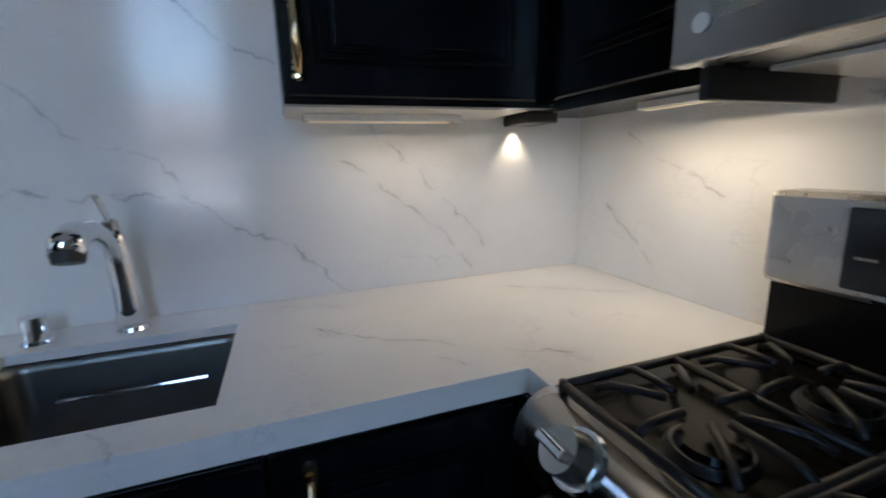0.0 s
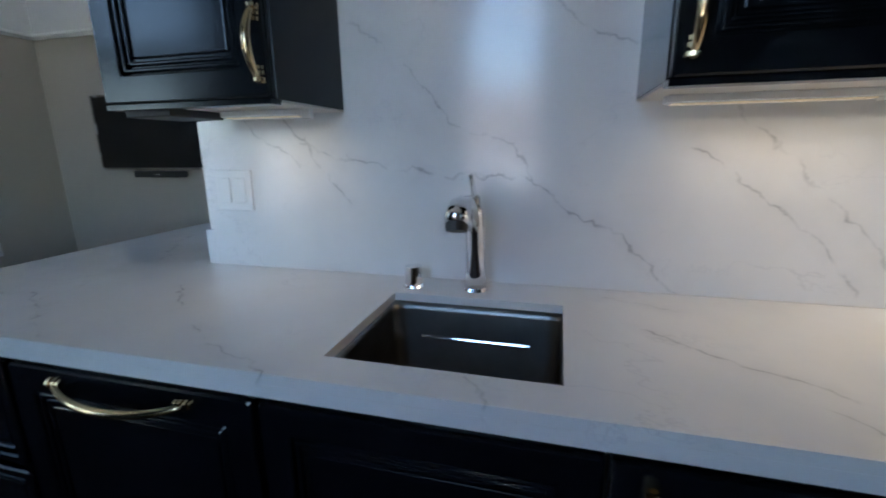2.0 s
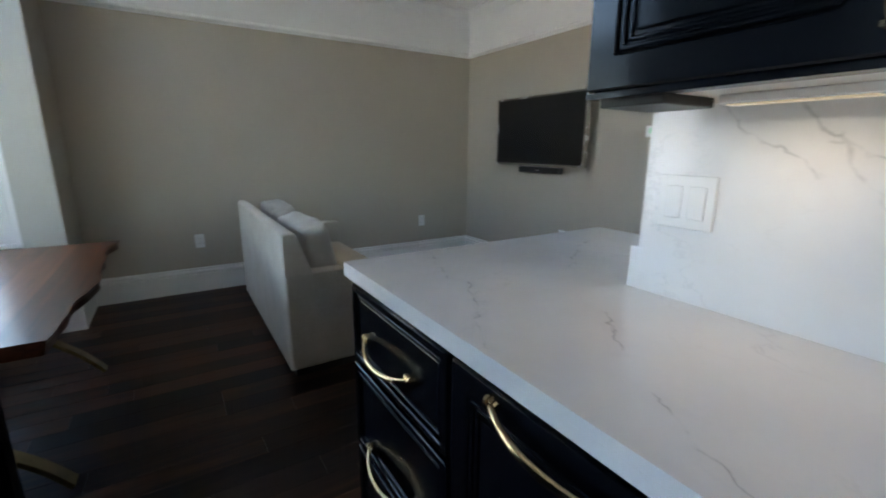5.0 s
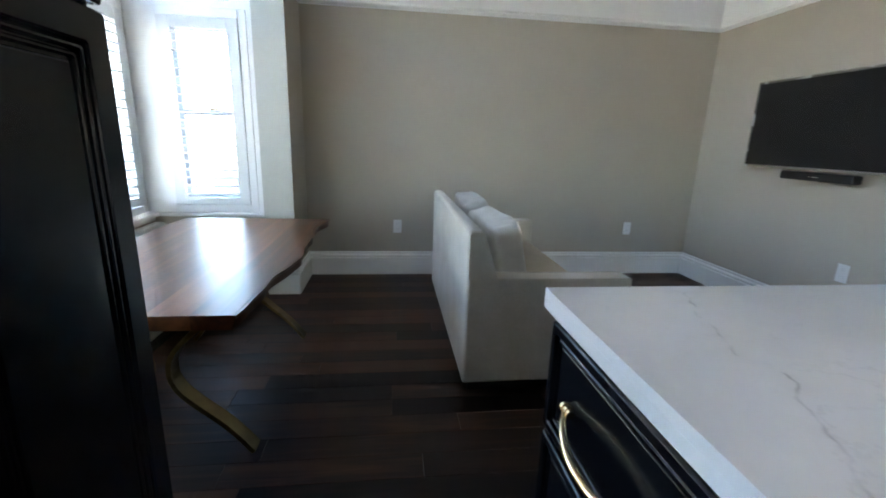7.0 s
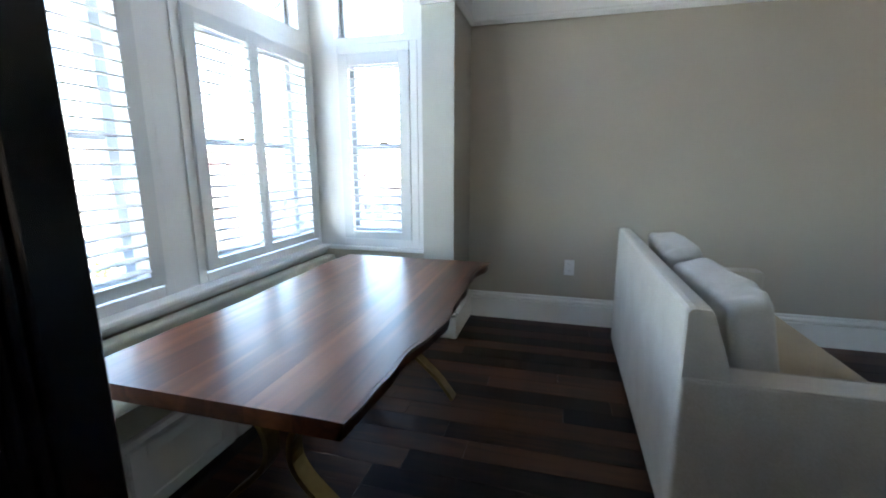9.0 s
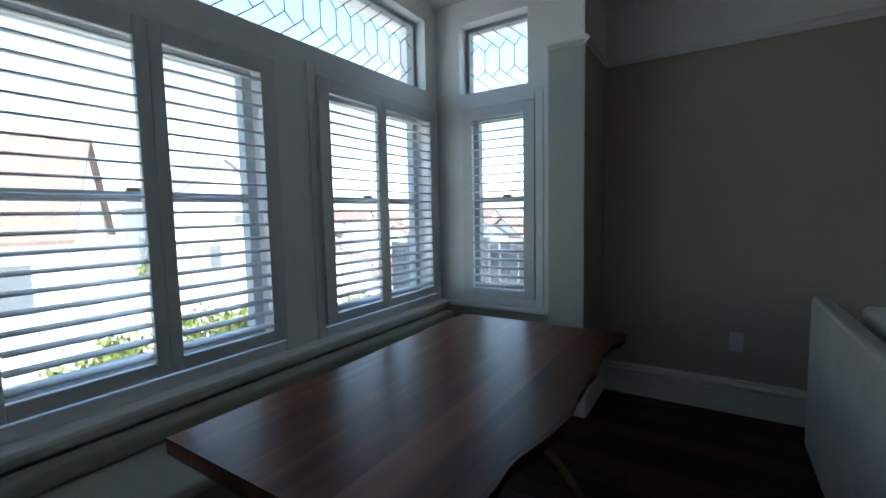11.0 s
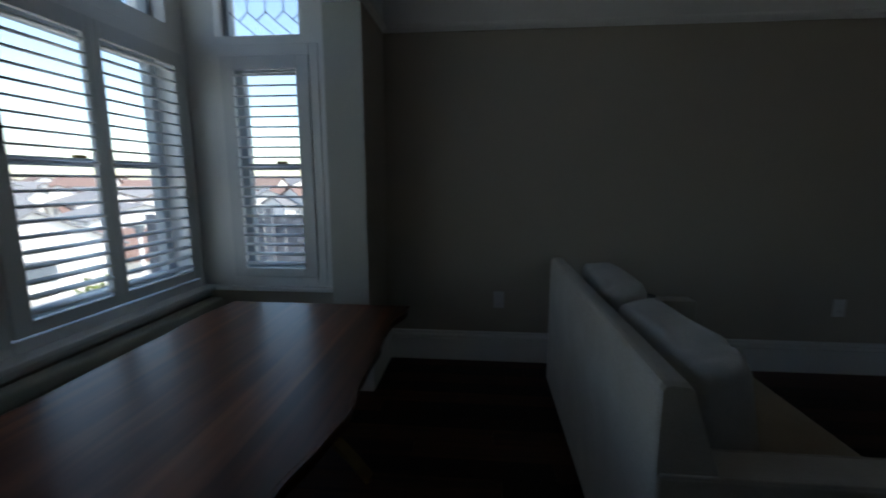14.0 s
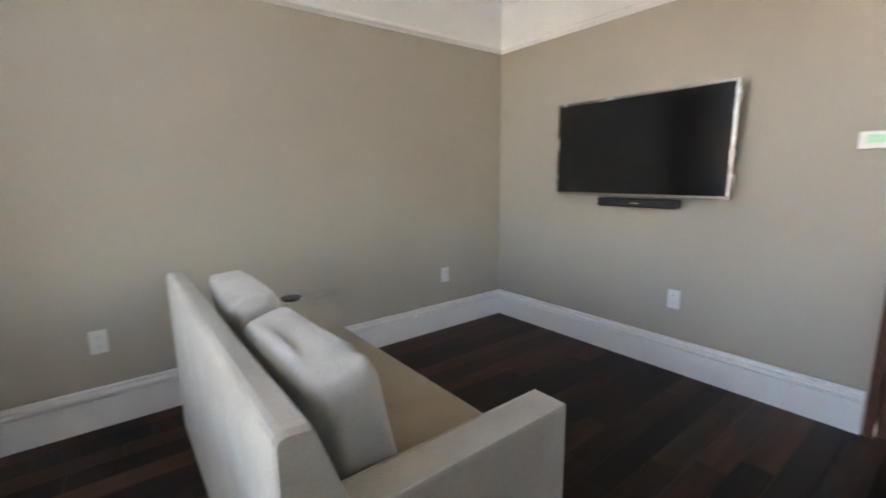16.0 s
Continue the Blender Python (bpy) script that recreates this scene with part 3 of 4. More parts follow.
cuts = [-0.2, -0.07, 0.09, 0.2, 0.33]
fs = [lambda x: edge_y(x, -1)] + [(lambda x, c=c: c) for c in cuts] + [lambda x: edge_y(x, 1) - 0.012]
for f0, f1 in zip(fs, fs[1:]):
    part("board", slab(f0, f1, 0.648, 0.695), TABLEWOOD, table)
part("live_edge", slab(lambda x: edge_y(x, 1) - 0.012, lambda x: edge_y(x, 1) , 0.648, 0.694, 0.026), BARK, table, "rough wavy natural wood edge")
for xl in (-1.95, -2.96):
    part("mount_plate", box(xl - 0.05, xl + 0.05, -0.2, 0.34, 0.640, 0.6475), AGED, table)
    for s in (-1, 1):
        pts = []
        for i in range(25):
            z = 0.005 + 0.635 * i / 24
            k = min(1.0, abs(z - 0.36) / 0.355)
            swell = k * k * (3 - 2 * k)
            pts.append((xl, 0.07 + s * (0.042 + 0.275 * (0.25 * k ** 2 + 0.75 * swell * (2 - swell) * k ** 0.6)), z))
        bm = bmesh.new()
        rows = []
        for i, p in enumerate(pts):
            a, b = Vector(pts[max(i - 1, 0)]), Vector(pts[min(i + 1, 24)])
            nrm = Vector((0, (b - a).z, -(b - a).y)).normalized() * 0.009
            rows.append([bm.verts.new(Vector(p) + Vector((dx, 0, 0)) + k * nrm) for dx, k in ((-0.032, -1), (0.032, -1), (0.032, 1), (-0.032, 1))])
        for a, b in zip(rows, rows[1:]):
            for k in range(4):
                bm.faces.new((a[k], a[(k + 1) % 4], b[(k + 1) % 4], b[k]))
        bm.faces.new(rows[0])
        bm.faces.new(rows[-1][::-1])
        part("leg", bm, AGED, table, "curved flat brass leg")

# ---- sofa ----
SX0, SX1 = -3.93, -2.27
sofa = thing("sofa", ((SX0 + SX1) / 2, 1.69, 0), "oatmeal linen two-seat sofa with track arms", "sofa")
part("base", box(SX0 + 0.012, SX1 - 0.012, 1.30, 2.06, 0.062, 0.28, bev=0.012), LINEN, sofa, smooth=False)
part("plinth", box(SX0 + 0.04, SX1 - 0.04, 1.31, 2.05, 0, 0.0625), DARK, sofa, "recessed black plinth")
for a0, a1 in ((SX0, SX0 + 0.118), (SX1 - 0.118, SX1)):
    part("arm", box(a0, a1, 1.279, 2.10, 0.06, 0.60, bev=0.013, seg=3), LINEN, sofa, smooth=False)
for xa in (SX0 + 0.004, SX0 + 0.114, SX1 - 0.114, SX1 - 0.004):
    part("piping", tube(bmesh.new(), [(xa, 1.29, 0.597), (xa, 2.09, 0.597)], 0.0045, 8), LINEN, sofa)
bm = bmesh.new()
prof = [(1.277, 0.06), (1.277, 0.815), (1.284, 0.826), (1.298, 0.83), (1.342, 0.826), (1.354, 0.812), (1.425, 0.604), (1.47, 0.3), (1.47, 0.06)]
r = []
for xx, pull in ((SX0 + 0.006, 0.012), (SX0 + 0.02, 0.0), (SX1 - 0.02, 0.0), (SX1 - 0.006, 0.012)):
    r.append([bm.verts.new((xx, 1.37 + (y - 1.37) * (1 - pull * 4), z - pull * (z > 0.7) * 0.6)) for y, z in prof])
for a, b in zip(r, r[1:]):
    for k in range(len(prof)):
        bm.faces.new((a[k], a[(k + 1) % len(prof)], b[(k + 1) % len(prof)], b[k]))
bm.faces.new(r[0])
bm.faces.new(r[-1][::-1])
part("backrest", bm, LINEN, sofa)
part("seat_cushion", box(SX0 + 0.12, SX1 - 0.12, 1.46, 2.09, 0.281, 0.425, bev=0.03, seg=4), TAN, sofa, "tan linen seat cushion", smooth=True)
for k, (cx, sd, dz) in enumerate(((-2.722, 0.4, 0.0), (-3.42, 2.1, 0.012))):
    m = pose(cx, 1.516, 0.632 + dz, 12, 0, 2 - 3 * k)
    part("back_cushion", puff(bmesh.new(), (0.66, 0.18, 0.405), m, sd), CUSHION, sofa, "soft creased linen back cushion", smooth=True)
tray = thing("dish", (-3.87, 1.83, 0.6), "shallow black round dish on the sofa arm", "dish")
part("bowl", cyl(bmesh.new(), (-3.87, 1.83, 0.6005), (-3.87, 1.83, 0.616), 0.04, 0.055, 28), BLACK, tray)
tray2 = thing("remote_control", (-3.87, 1.66, 0.6), "slim black remote control on the sofa arm", "remote")
part("body", box(-3.895, -3.85, 1.58, 1.74, 0.6005, 0.618, bev=0.006), BLACK, tray2)
for i in range(5):
    part("button", box(-3.886, -3.860, 1.60 + 0.025 * i, 1.612 + 0.025 * i, 0.6182, 0.6205), DARK, tray2)

# ---- television and wall plates ----
tv = thing("television", (-3.01, TVY, 1.42), "flat black television with silver bezel on wall", "television")
part("back_shell", box(-3.555, -2.475, 3.735, 3.765, 1.125, 1.715, bev=0.008), BLACK, tv)
part("screen", box(-3.562, -2.470, 3.722, 3.734, 1.125, 1.722), SCREEN, tv, "dark glossy screen")
part("bezel", ring_frame("x", -3.575, -2.452, 1.11, 1.733, 0.016, 3.716, 3.76), STEEL, tv, "thin silver bezel")
part("wall_mount", box(-3.2, -2.8, 3.765, TVY - 0.001, 1.3, 1.55, bev=0.004), BLACK, tv)
bar = thing("soundbar", (-2.98, 3.76, 1.04), "short black soundbar under the television", "soundbar")
part("body", box(-3.235, -2.72, 3.715, 3.79, 1.042, 1.098, bev=0.012), BLACK, bar)
part("bracket", box(-3.05, -2.9, 3.79, TVY - 0.001, 1.05, 1.09), BLACK, bar)
part("badge", box(-3.01, -2.945, 3.7135, 3.7148, 1.066, 1.072), STEEL, bar)


def outlet(pos, axis):
    o = thing("wall_outlet", pos, "white plastic wall outlet plate", "outlet", "wall outlets")
    x, y, z = pos
    def b(u0, u1, w0, w1, d0, d1, bev=0.002):
        return box(x + d0, x + d1, y + u0, y + u1, z + w0, z + w1, bev=bev) if axis == "x" else box(x + u0, x + u1, y - d1, y - d0, z + w0, z + w1, bev=bev)
    part("cover_plate", b(-0.037, 0.037, -0.06, 0.06, 0.001, 0.007), PLASTIC, o)
    for dz in (0.024, -0.024):
        sck = part("socket", b(-0.018, 0.018, dz - 0.018, dz + 0.018, 0.007, 0.010), PLASTIC, o)
        for du in (-0.006, 0.006):
            part("slot", b(du - 0.001, du + 0.001, dz - 0.004, dz + 0.006, 0.0101, 0.0104, 0), DARK, sck)


outlet((FAR, 0.984, 0.453), "x")
outlet((FAR, 3.216, 0.453), "x")
outlet((-2.745, TVY, 0.47), "y")
th = thing("thermostat", (-1.95, TVY, 1.385), "white wall thermostat with pale green display", "thermostat")
part("case", box(-1.995, -1.860, TVY - 0.026, TVY - 0.001, 1.352, 1.432, bev=0.006), PLASTIC, th)
part("display", box(-1.965, -1.89, TVY - 0.0285, TVY - 0.0262, 1.378, 1.415), LCD, th, "pale green display")

structure("wall_hall", box(-1.95, -0.8, TVY + 0.1205, TVY + 0.2, 0, 2.3), WALL, "plain wall closing behind the door")
door = thing("door_1", (-1.375, TVY, 0), "brown wooden panel door in the wall", "door", kind="structure")
part("leaf", box(-1.785, -0.965, TVY + 0.01, TVY + 0.05, 0.008, 2.06, bev=0.003), DOORWOOD, door)
part("door_frame", pierced("x", TVY - 0.015, TVY + 0.119, -1.828, -0.922, 0.0, 2.105, [(-1.79, -0.96, 0.0, 2.065)]), DOORWOOD, door)
for z0, z1 in ((0.2, 0.95), (1.1, 1.9)):
    part("panel", box(-1.66, -1.09, TVY - 0.002, TVY + 0.0098, z0, z1, bev=0.006), DOORWOOD, door)
part("door_handle", cyl(bmesh.new(), (-1.04, TVY - 0.05, 1.0), (-1.04, TVY + 0.0099, 1.0), 0.026, 0.012), BRASS, door)

# ---- kitchen: worktop, splashback, sink ----
SKX0, SKX1, SKY0, SKY1 = 0.004, 0.371, 1.297, 1.612
EDGE, THIN = 1.226, 0.018
wt = bmesh.new()
for x0, x1, y0, y1 in ((-1.172, -0.589, EDGE, 2.333), (-0.589, SKX0, EDGE, SPLASH), (SKX0, SKX1, EDGE, SKY0), (SKX0, SKX1, SKY1, SPLASH), (SKX1, 0.80, EDGE, SPLASH), (0.80, EAST - 0.012, 1.168, SPLASH)):
    bx(wt, x0, x1, y0, y1, TOP - THIN, TOP)
bmesh.ops.remove_doubles(wt, verts=wt.verts, dist=1e-4)
top = thing("worktop", (0, 1.5, TOP - 0.04), "white veined quartz worktop with sink cutout", "countertop")
part("slab", wt, QUARTZ, top)
part("front_edge", box(-1.172, 0.80, EDGE, EDGE + 0.03, TOP - 0.04, TOP - THIN - 0.0002), QUARTZ, top)
part("end_edge", box(-1.172, -1.142, EDGE + 0.0302, 2.333, TOP - 0.04, TOP - THIN - 0.0002), QUARTZ, top)
part("return_edge", box(0.8002, 0.815, 1.168, EDGE + 0.03, TOP - 0.04, TOP - THIN - 0.0002), QUARTZ, top)

sp = thing("splashback", (0.3, SPLASH, TOP), "tall white veined quartz slab splashback", "backsplash")
part("slab", box(-0.587, EAST - 0.012, SPLASH, SPLASH + 0.0118, TOP + 0.0005, 2.55), QUARTZ_WALL, sp)
part("side_slab", box(EAST - 0.0118, EAST - 0.0002, 0.2, SPLASH, TOP + 0.0005, 2.2), QUARTZ_SIDE, sp)
part("end_slab", box(-0.597, -0.5875, SPLASH, 1.985, TOP + 0.1, 1.34), QUARTZ_WALL, sp)
part("end_foot", box(-0.617, -0.5875, SPLASH, 1.985, TOP + 0.0005, TOP + 0.099, bev=0.002), QUARTZ_WALL, sp)

sink = thing("sink", (0.19, 1.455, 0.72), "undermounted dark stainless steel single basin sink", "sink")
bm = bmesh.new()
Z0, Z1 = 0.745, TOP - 0.0185


def ring_at(z, inset, rad, n=6):
    vs = []
    x0, x1, y0, y1 = SKX0 + inset, SKX1 - inset, SKY0 + inset, SKY1 - inset
    for cx, cy, a in ((x1 - rad, y1 - rad, 0), (x0 + rad, y1 - rad, 90), (x0 + rad, y0 + rad, 180), (x1 - rad, y0 + rad, 270)):
        for k in range(n + 1):
            t = radians(a + 90 * k / n)
            vs.append(bm.verts.new((cx + rad * math.cos(t), cy + rad * math.sin(t), z)))
    return vs


rings = [ring_at(Z1, -0.02, 0.03), ring_at(Z1, -0.002, 0.03), ring_at(Z1 - 0.02, 0.0, 0.032), ring_at(Z0 + 0.02, 0.006, 0.032), ring_at(Z0 + 0.004, 0.016, 0.022), ring_at(Z0, 0.035, 0.022)]
for a, b in zip(rings, rings[1:]):
    for k in range(len(a)):
        bm.faces.new((a[k], a[(k + 1) % len(a)], b[(k + 1) % len(b)], b[k]))
bm.faces.new(rings[-1])
part("basin", bm, SINKMETAL, sink, smooth=True)
part("drain", cyl(bmesh.new(), (0.19, 1.455, Z0 + 0.0005), (0.19, 1.455, Z0 + 0.005), 0.042, 0.04, 28), CHROME, sink, "round chrome drain")
# added chrome bar that stands in for the reflected light line in the basin
bm = bmesh.new()
tube(bm, [(0.072, 1.592, 0.856), (0.309, 1.592, 0.856)], 0.0048, 8)
for xx in (0.085, 0.29):
    cyl(bm, (xx, 1.592, 0.852), (xx, 1.607, 0.852), 0.003, n=8)
part("glint_bar", bm, CHROME, sink, "slim chrome bar imitating a glint on the basin")

fau = thing("faucet", (0.178, 1.672, TOP), "chrome single-lever pull-out kitchen faucet", "faucet")
part("base_ring", cyl(bmesh.new(), (0.178, 1.672, TOP + 0.0005), (0.178, 1.672, TOP + 0.008), 0.027, 0.024, 28), CHROME, fau, smooth=False)
bm = bmesh.new()
tube(bm, [(0.178, 1.672, TOP + 0.008), (0.178, 1.672, 0.99), (0.178, 1.670, 1.05), (0.178, 1.664, 1.09), (0.178, 1.655, 1.125), (0.178, 1.645, 1.148)], [0.0245, 0.0235, 0.0225, 0.022, 0.0205, 0.014], 24, up=(1, 0, 0))
part("column", bm, CHROME, fau, smooth=True)
bm = bmesh.new()
tube(bm, [(0.178, 1.662, 1.075), (0.179, 1.63, 1.118), (0.180, 1.59, 1.146), (0.181, 1.54, 1.160), (0.183, 1.49, 1.158), (0.184, 1.462, 1.148), (0.185, 1.45, 1.136)], [0.011, 0.014, 0.016, 0.0185, 0.022, 0.0235, 0.021], 24, up=(1, 0, 0))
part("spout", bm, CHROME, fau, smooth=True)
part("spray_head", cyl(bmesh.new(), (0.1845, 1.458, 1.139), (0.185, 1.453, 1.124), 0.022, 0.019, 24), BLACK, fau, "black spray face")
part("pivot", cyl(bmesh.new(), (0.178, 1.652, 1.125), (0.178, 1.646, 1.163), 0.0155, 0.012, 20), STEEL, fau)
bm = bmesh.new()
tube(bm, [(0.178, 1.648, 1.155), (0.179, 1.636, 1.172), (0.180, 1.616, 1.192), (0.182, 1.592, 1.209)], [0.011, 0.0105, 0.009, 0.006], 14, 0.6, up=(1, 0, 0))
part("lever", bm, CHROME, fau, smooth=True)
gap = thing("air_gap_cap", (0.031, 1.664, TOP), "small chrome cylinder cap on worktop", "cap")
part("cap", cyl(bmesh.new(), (0.031, 1.664, TOP + 0.0005), (0.031, 1.664, TOP + 0.05), 0.021, 0.0195, 28), CHROME, gap)
part("collar", cyl(bmesh.new(), (0.031, 1.664, TOP + 0.0006), (0.031, 1.664, TOP + 0.006), 0.0245, 0.0225, 28), CHROME, gap)

sw = thing("light_switch", (-0.5, SPLASH, 1.159), "white double rocker switch plate on splashback", "switch")
part("cover_plate", box(-0.558, -0.442, SPLASH - 0.007, SPLASH - 0.0005, 1.104, 1.213, bev=0.002), PLASTIC, sw)
for xx in (-0.524, -0.476):
    part("rocker", box(xx - 0.017, xx + 0.017, SPLASH - 0.0105, SPLASH - 0.0072, 1.125, 1.192, bev=0.002), PLASTIC, sw)

# ---- kitchen cabinets ----


def raised_door(parent, axis, face, a0, a1, z0, z1, name="door", out=-1):
    """A framed door with a bevelled centre panel; out is the way that it faces."""
    def b(bm, u0, u1, w0, w1, d0, d1, bev):
        p0, p1 = sorted((face + out * d0, face + out * d1))
        return bx(bm, u0, u1, p0, p1, w0, w1, bev) if axis == "x" else bx(bm, p0, p1, u0, u1, w0, w1, bev)
    bm = bmesh.new()
    b(bm, a0, a1, z0, z1, 0.0, 0.012, 0.002)
    d = part(name, bm, NAVY, parent)
    f = 0.052 if z1 - z0 > 0.5 else 0.02
    part("door_frame", ring_frame(axis, a0, a1, z0, z1, f, face + out * 0.0125, face + out * 0.024, 0.003), NAVY, d)
    for k, dd in ((0.004, 0.021), (0.016, 0.0175)) if z1 - z0 > 0.5 else ((0.006, 0.0185),):
        g = f + k
        part("bead", ring_frame(axis, a0 + g, a1 - g, z0 + g, z1 - g, 0.008, face + out * 0.0125, face + out * dd, 0.0025), NAVY, d)
    bm = bmesh.new()
    h = f + (0.03 if z1 - z0 > 0.5 else 0.018)
    if a1 - a0 > 2 * h + 0.03 and z1 - z0 > 2 * h + 0.02:
        b(bm, a0 + h, a1 - h, z0 + h, z1 - h, 0.0125, 0.016, 0.003)
        part("centre_panel", bm, NAVY, d)
    else:
        bm.free()
    return d


def bow_pull(parent, p, q, out, sag=(0, 0, 0)):
    """A brass bow handle from p to q that stands out along out, with turned ends."""
    p, q, o, g = Vector(p), Vector(q), Vector(out), Vector(sag)
    h = part("handle", tube(bmesh.new(), [p + (q - p) * t + (o + g) * (1 - abs(2 * t - 1) ** 2.2) + o * 0.25 for t in [i / 16 for i in range(17)]], [0.0052 + 0.0028 * math.sin(math.pi * i / 16) for i in range(17)], 10, up=(1, 0, 0) if abs((q - p).z) > 0.05 else (0, 0, 1)), BRASS, parent, "polished brass bow handle", smooth=True)
    for e, d in ((p, (q - p).normalized()), (q, (p - q).normalized())):
        bm = bmesh.new()
        cyl(bm, e + o * 0.002, e + o * 0.35, 0.008, 0.0065, 14)
        for k in (0.0, 0.012, 0.021):
            c = e + o * 0.25 + d * k
            cyl(bm, c - d * 0.003, c + d * 0.003, 0.0105 - 0.12 * k, n=14)
        part("finial", bm, BRASS, h)


FRONT = 1.262
cab = thing("drawer_cabinet", (-0.9, 1.5, 0), "black lacquered drawer cabinet with brass handles", "cabinet")
part("carcass", box(-1.160, -0.634, FRONT + 0.0005, 1.98, 0.09, 0.904), NAVY, cab)
part("toe_kick", box(-1.14, -0.65, FRONT + 0.06, 1.9, 0.0, 0.0895), DARK, cab)
for z0, z1 in ((0.655, 0.885), (0.37, 0.64), (0.11, 0.355)):
    d = raised_door(cab, "x", FRONT, -1.150, -0.645, z0, z1, "drawer_front")
    zc = (z0 + z1) / 2 - 0.03 + (0.018 if z0 > 0.5 else -0.06 if z0 > 0.3 else 0)
    bow_pull(d, (-1.05, FRONT - 0.0165, zc), (-0.785, FRONT - 0.0165, zc), (0, -0.036, 0), (0, 0, -0.022))
end = thing("end_panel", (-1.1, 2.1, 0), "black lacquered panel closing the peninsula end", "panel")
part("panel", box(-1.160, -0.634, 1.9805, 2.30, 0.0, 0.904, bev=0.002), NAVY, end)
dw = thing("dishwasher", (-0.36, 1.5, 0), "black panel-front dishwasher with long brass handle", "dishwasher")
part("body", box(-0.630, -0.090, FRONT + 0.0005, 1.7, 0.09, 0.904), NAVY, dw)
d = raised_door(dw, "x", FRONT, -0.625, -0.095, 0.11, 0.885)
bow_pull(d, (-0.50, FRONT - 0.025, 0.868), (-0.205, FRONT - 0.025, 0.868), (0, -0.034, 0), (0, 0, -0.014))
part("toe_kick", box(-0.62, -0.10, FRONT + 0.06, 1.65, 0.0, 0.0895), DARK, dw)
sb = thing("sink_cabinet", (0.35, 1.5, 0), "black lacquered sink cabinet with brass pulls", "cabinet")
part("side", box(-0.085, -0.07, FRONT, 1.7, 0.09, 0.904), NAVY, sb)
part("side", box(0.773, 0.788, FRONT, 1.7, 0.09, 0.904), NAVY, sb)
part("bottom", box(-0.07, 0.773, FRONT, 1.7, 0.09, 0.11), NAVY, sb)
part("toe_kick", box(-0.07, 0.77, FRONT + 0.06, 1.65, 0.0, 0.0895), DARK, sb)
for a0, a1, hx in ((-0.082, 0.424, None), (0.43, 0.785, 0.479)):
    d = raised_door(sb, "x", FRONT, a0, a1, 0.11, 0.885)
    if hx:
        bow_pull(d, (hx, FRONT - 0.025, 0.858), (hx, FRONT - 0.025, 0.74), (0, -0.026, 0))
cb = thing("corner_cabinet", (1.03, 1.5, 0), "black lacquered corner base cabinet beside range", "cabinet")
part("carcass", box(0.792, EAST - 0.002, 1.172, 1.73, 0.0, 0.904), NAVY, cb)


def upper(x0, x1, front, doors, label, pulls, z0=1.35, z1=2.35):
    c = thing("wall_cabinet", ((x0 + x1) / 2, SPLASH, z0), label, "cabinet", "kitchen wall cabinets")
    part("carcass", box(x0, x1, front, SPLASH - 0.0005, z0 + 0.006, z1, bev=0.001), NAVY, c)
    part("light_rail", box(x0, x1, front - 0.02, front + 0.012, z0 - 0.004, z0 + 0.0055), NAVY, c)
    part("underside", box(x0 + 0.001, x1 - 0.001, front + 0.0125, SPLASH - 0.001, z0 + 0.001, z0 + 0.0055), UNDER, c, "pale unpainted cabinet underside")
    for (a0, a1), hx in zip(doors, pulls):
        d = raised_door(c, "x", front, a0, a1, z0 + 0.008, z1 - 0.005)
        bow_pull(d, (hx, front - 0.025, z0 + 0.155), (hx, front - 0.025, z0 + 0.035), (0, -0.026, 0))
    return c


upper(-0.545, -0.159, 1.475, [(-0.543, -0.161)], "black lacquered wall cabinet with raised panel door", [-0.170])
upper(0.495, 0.985, 1.475, [(0.497, 0.95)], "black lacquered wall cabinet with raised panel door", [0.520])
rc = thing("wall_cabinet", (1.13, 1.28, 1.35), "black lacquered wall cabinet beside the microwave", "cabinet", "kitchen wall cabinets")
part("carcass", box(1.0, EAST - 0.0125, 1.092, SPLASH - 0.0005, 1.356, 2.35), NAVY, rc)
part("light_rail", box(0.985, 1.01, 1.092, 1.452, 1.338, 1.3555), NAVY, rc)
raised_door(rc, "y", 1.0, 1.095, 1.45, 1.36, 2.34)


def strip_light(x0, x1, y0, y1, z, label="slim white under-cabinet light strip"):
    s = thing("under_cabinet_light", ((x0 + x1) / 2, (y0 + y1) / 2, z), label, "light", "under-cabinet lights")
    part("housing", box(x0, x1, y0, y1, z - 0.014, z, bev=0.002), PLASTIC, s)
    part("lens", box(x0 + 0.01, x1 - 0.01, y0 + 0.006, y1 - 0.006, z - 0.0165, z - 0.0142), LENS, s)
    part("cable_clip", box(x1, x1 + 0.02, (y0 + y1) / 2 - 0.008, (y0 + y1) / 2 + 0.008, z - 0.02, z), PLASTIC, s)


strip_light(-0.40, -0.2, 1.60, 1.64, 1.3508)
strip_light(0.53, 0.85, 1.62, 1.66, 1.3508)
strip_light(1.16, 1.2, 1.13, 1.42, 1.3558)
pk = thing("puck_light", (1.055, 1.69, 1.34), "small black puck lamp lighting the splashback", "light")
part("housing", box(1.02, 1.10, 1.60, 1.72, 1.332, 1.3555, bev=0.003), BLACK, pk)
pk = thing("puck_light", (-0.49, 1.55, 1.34), "black lamp housing under the end wall cabinet", "light")
part("housing", box(-0.543, -0.425, 1.49, 1.64, 1.334, 1.3508, bev=0.003), BLACK, pk)

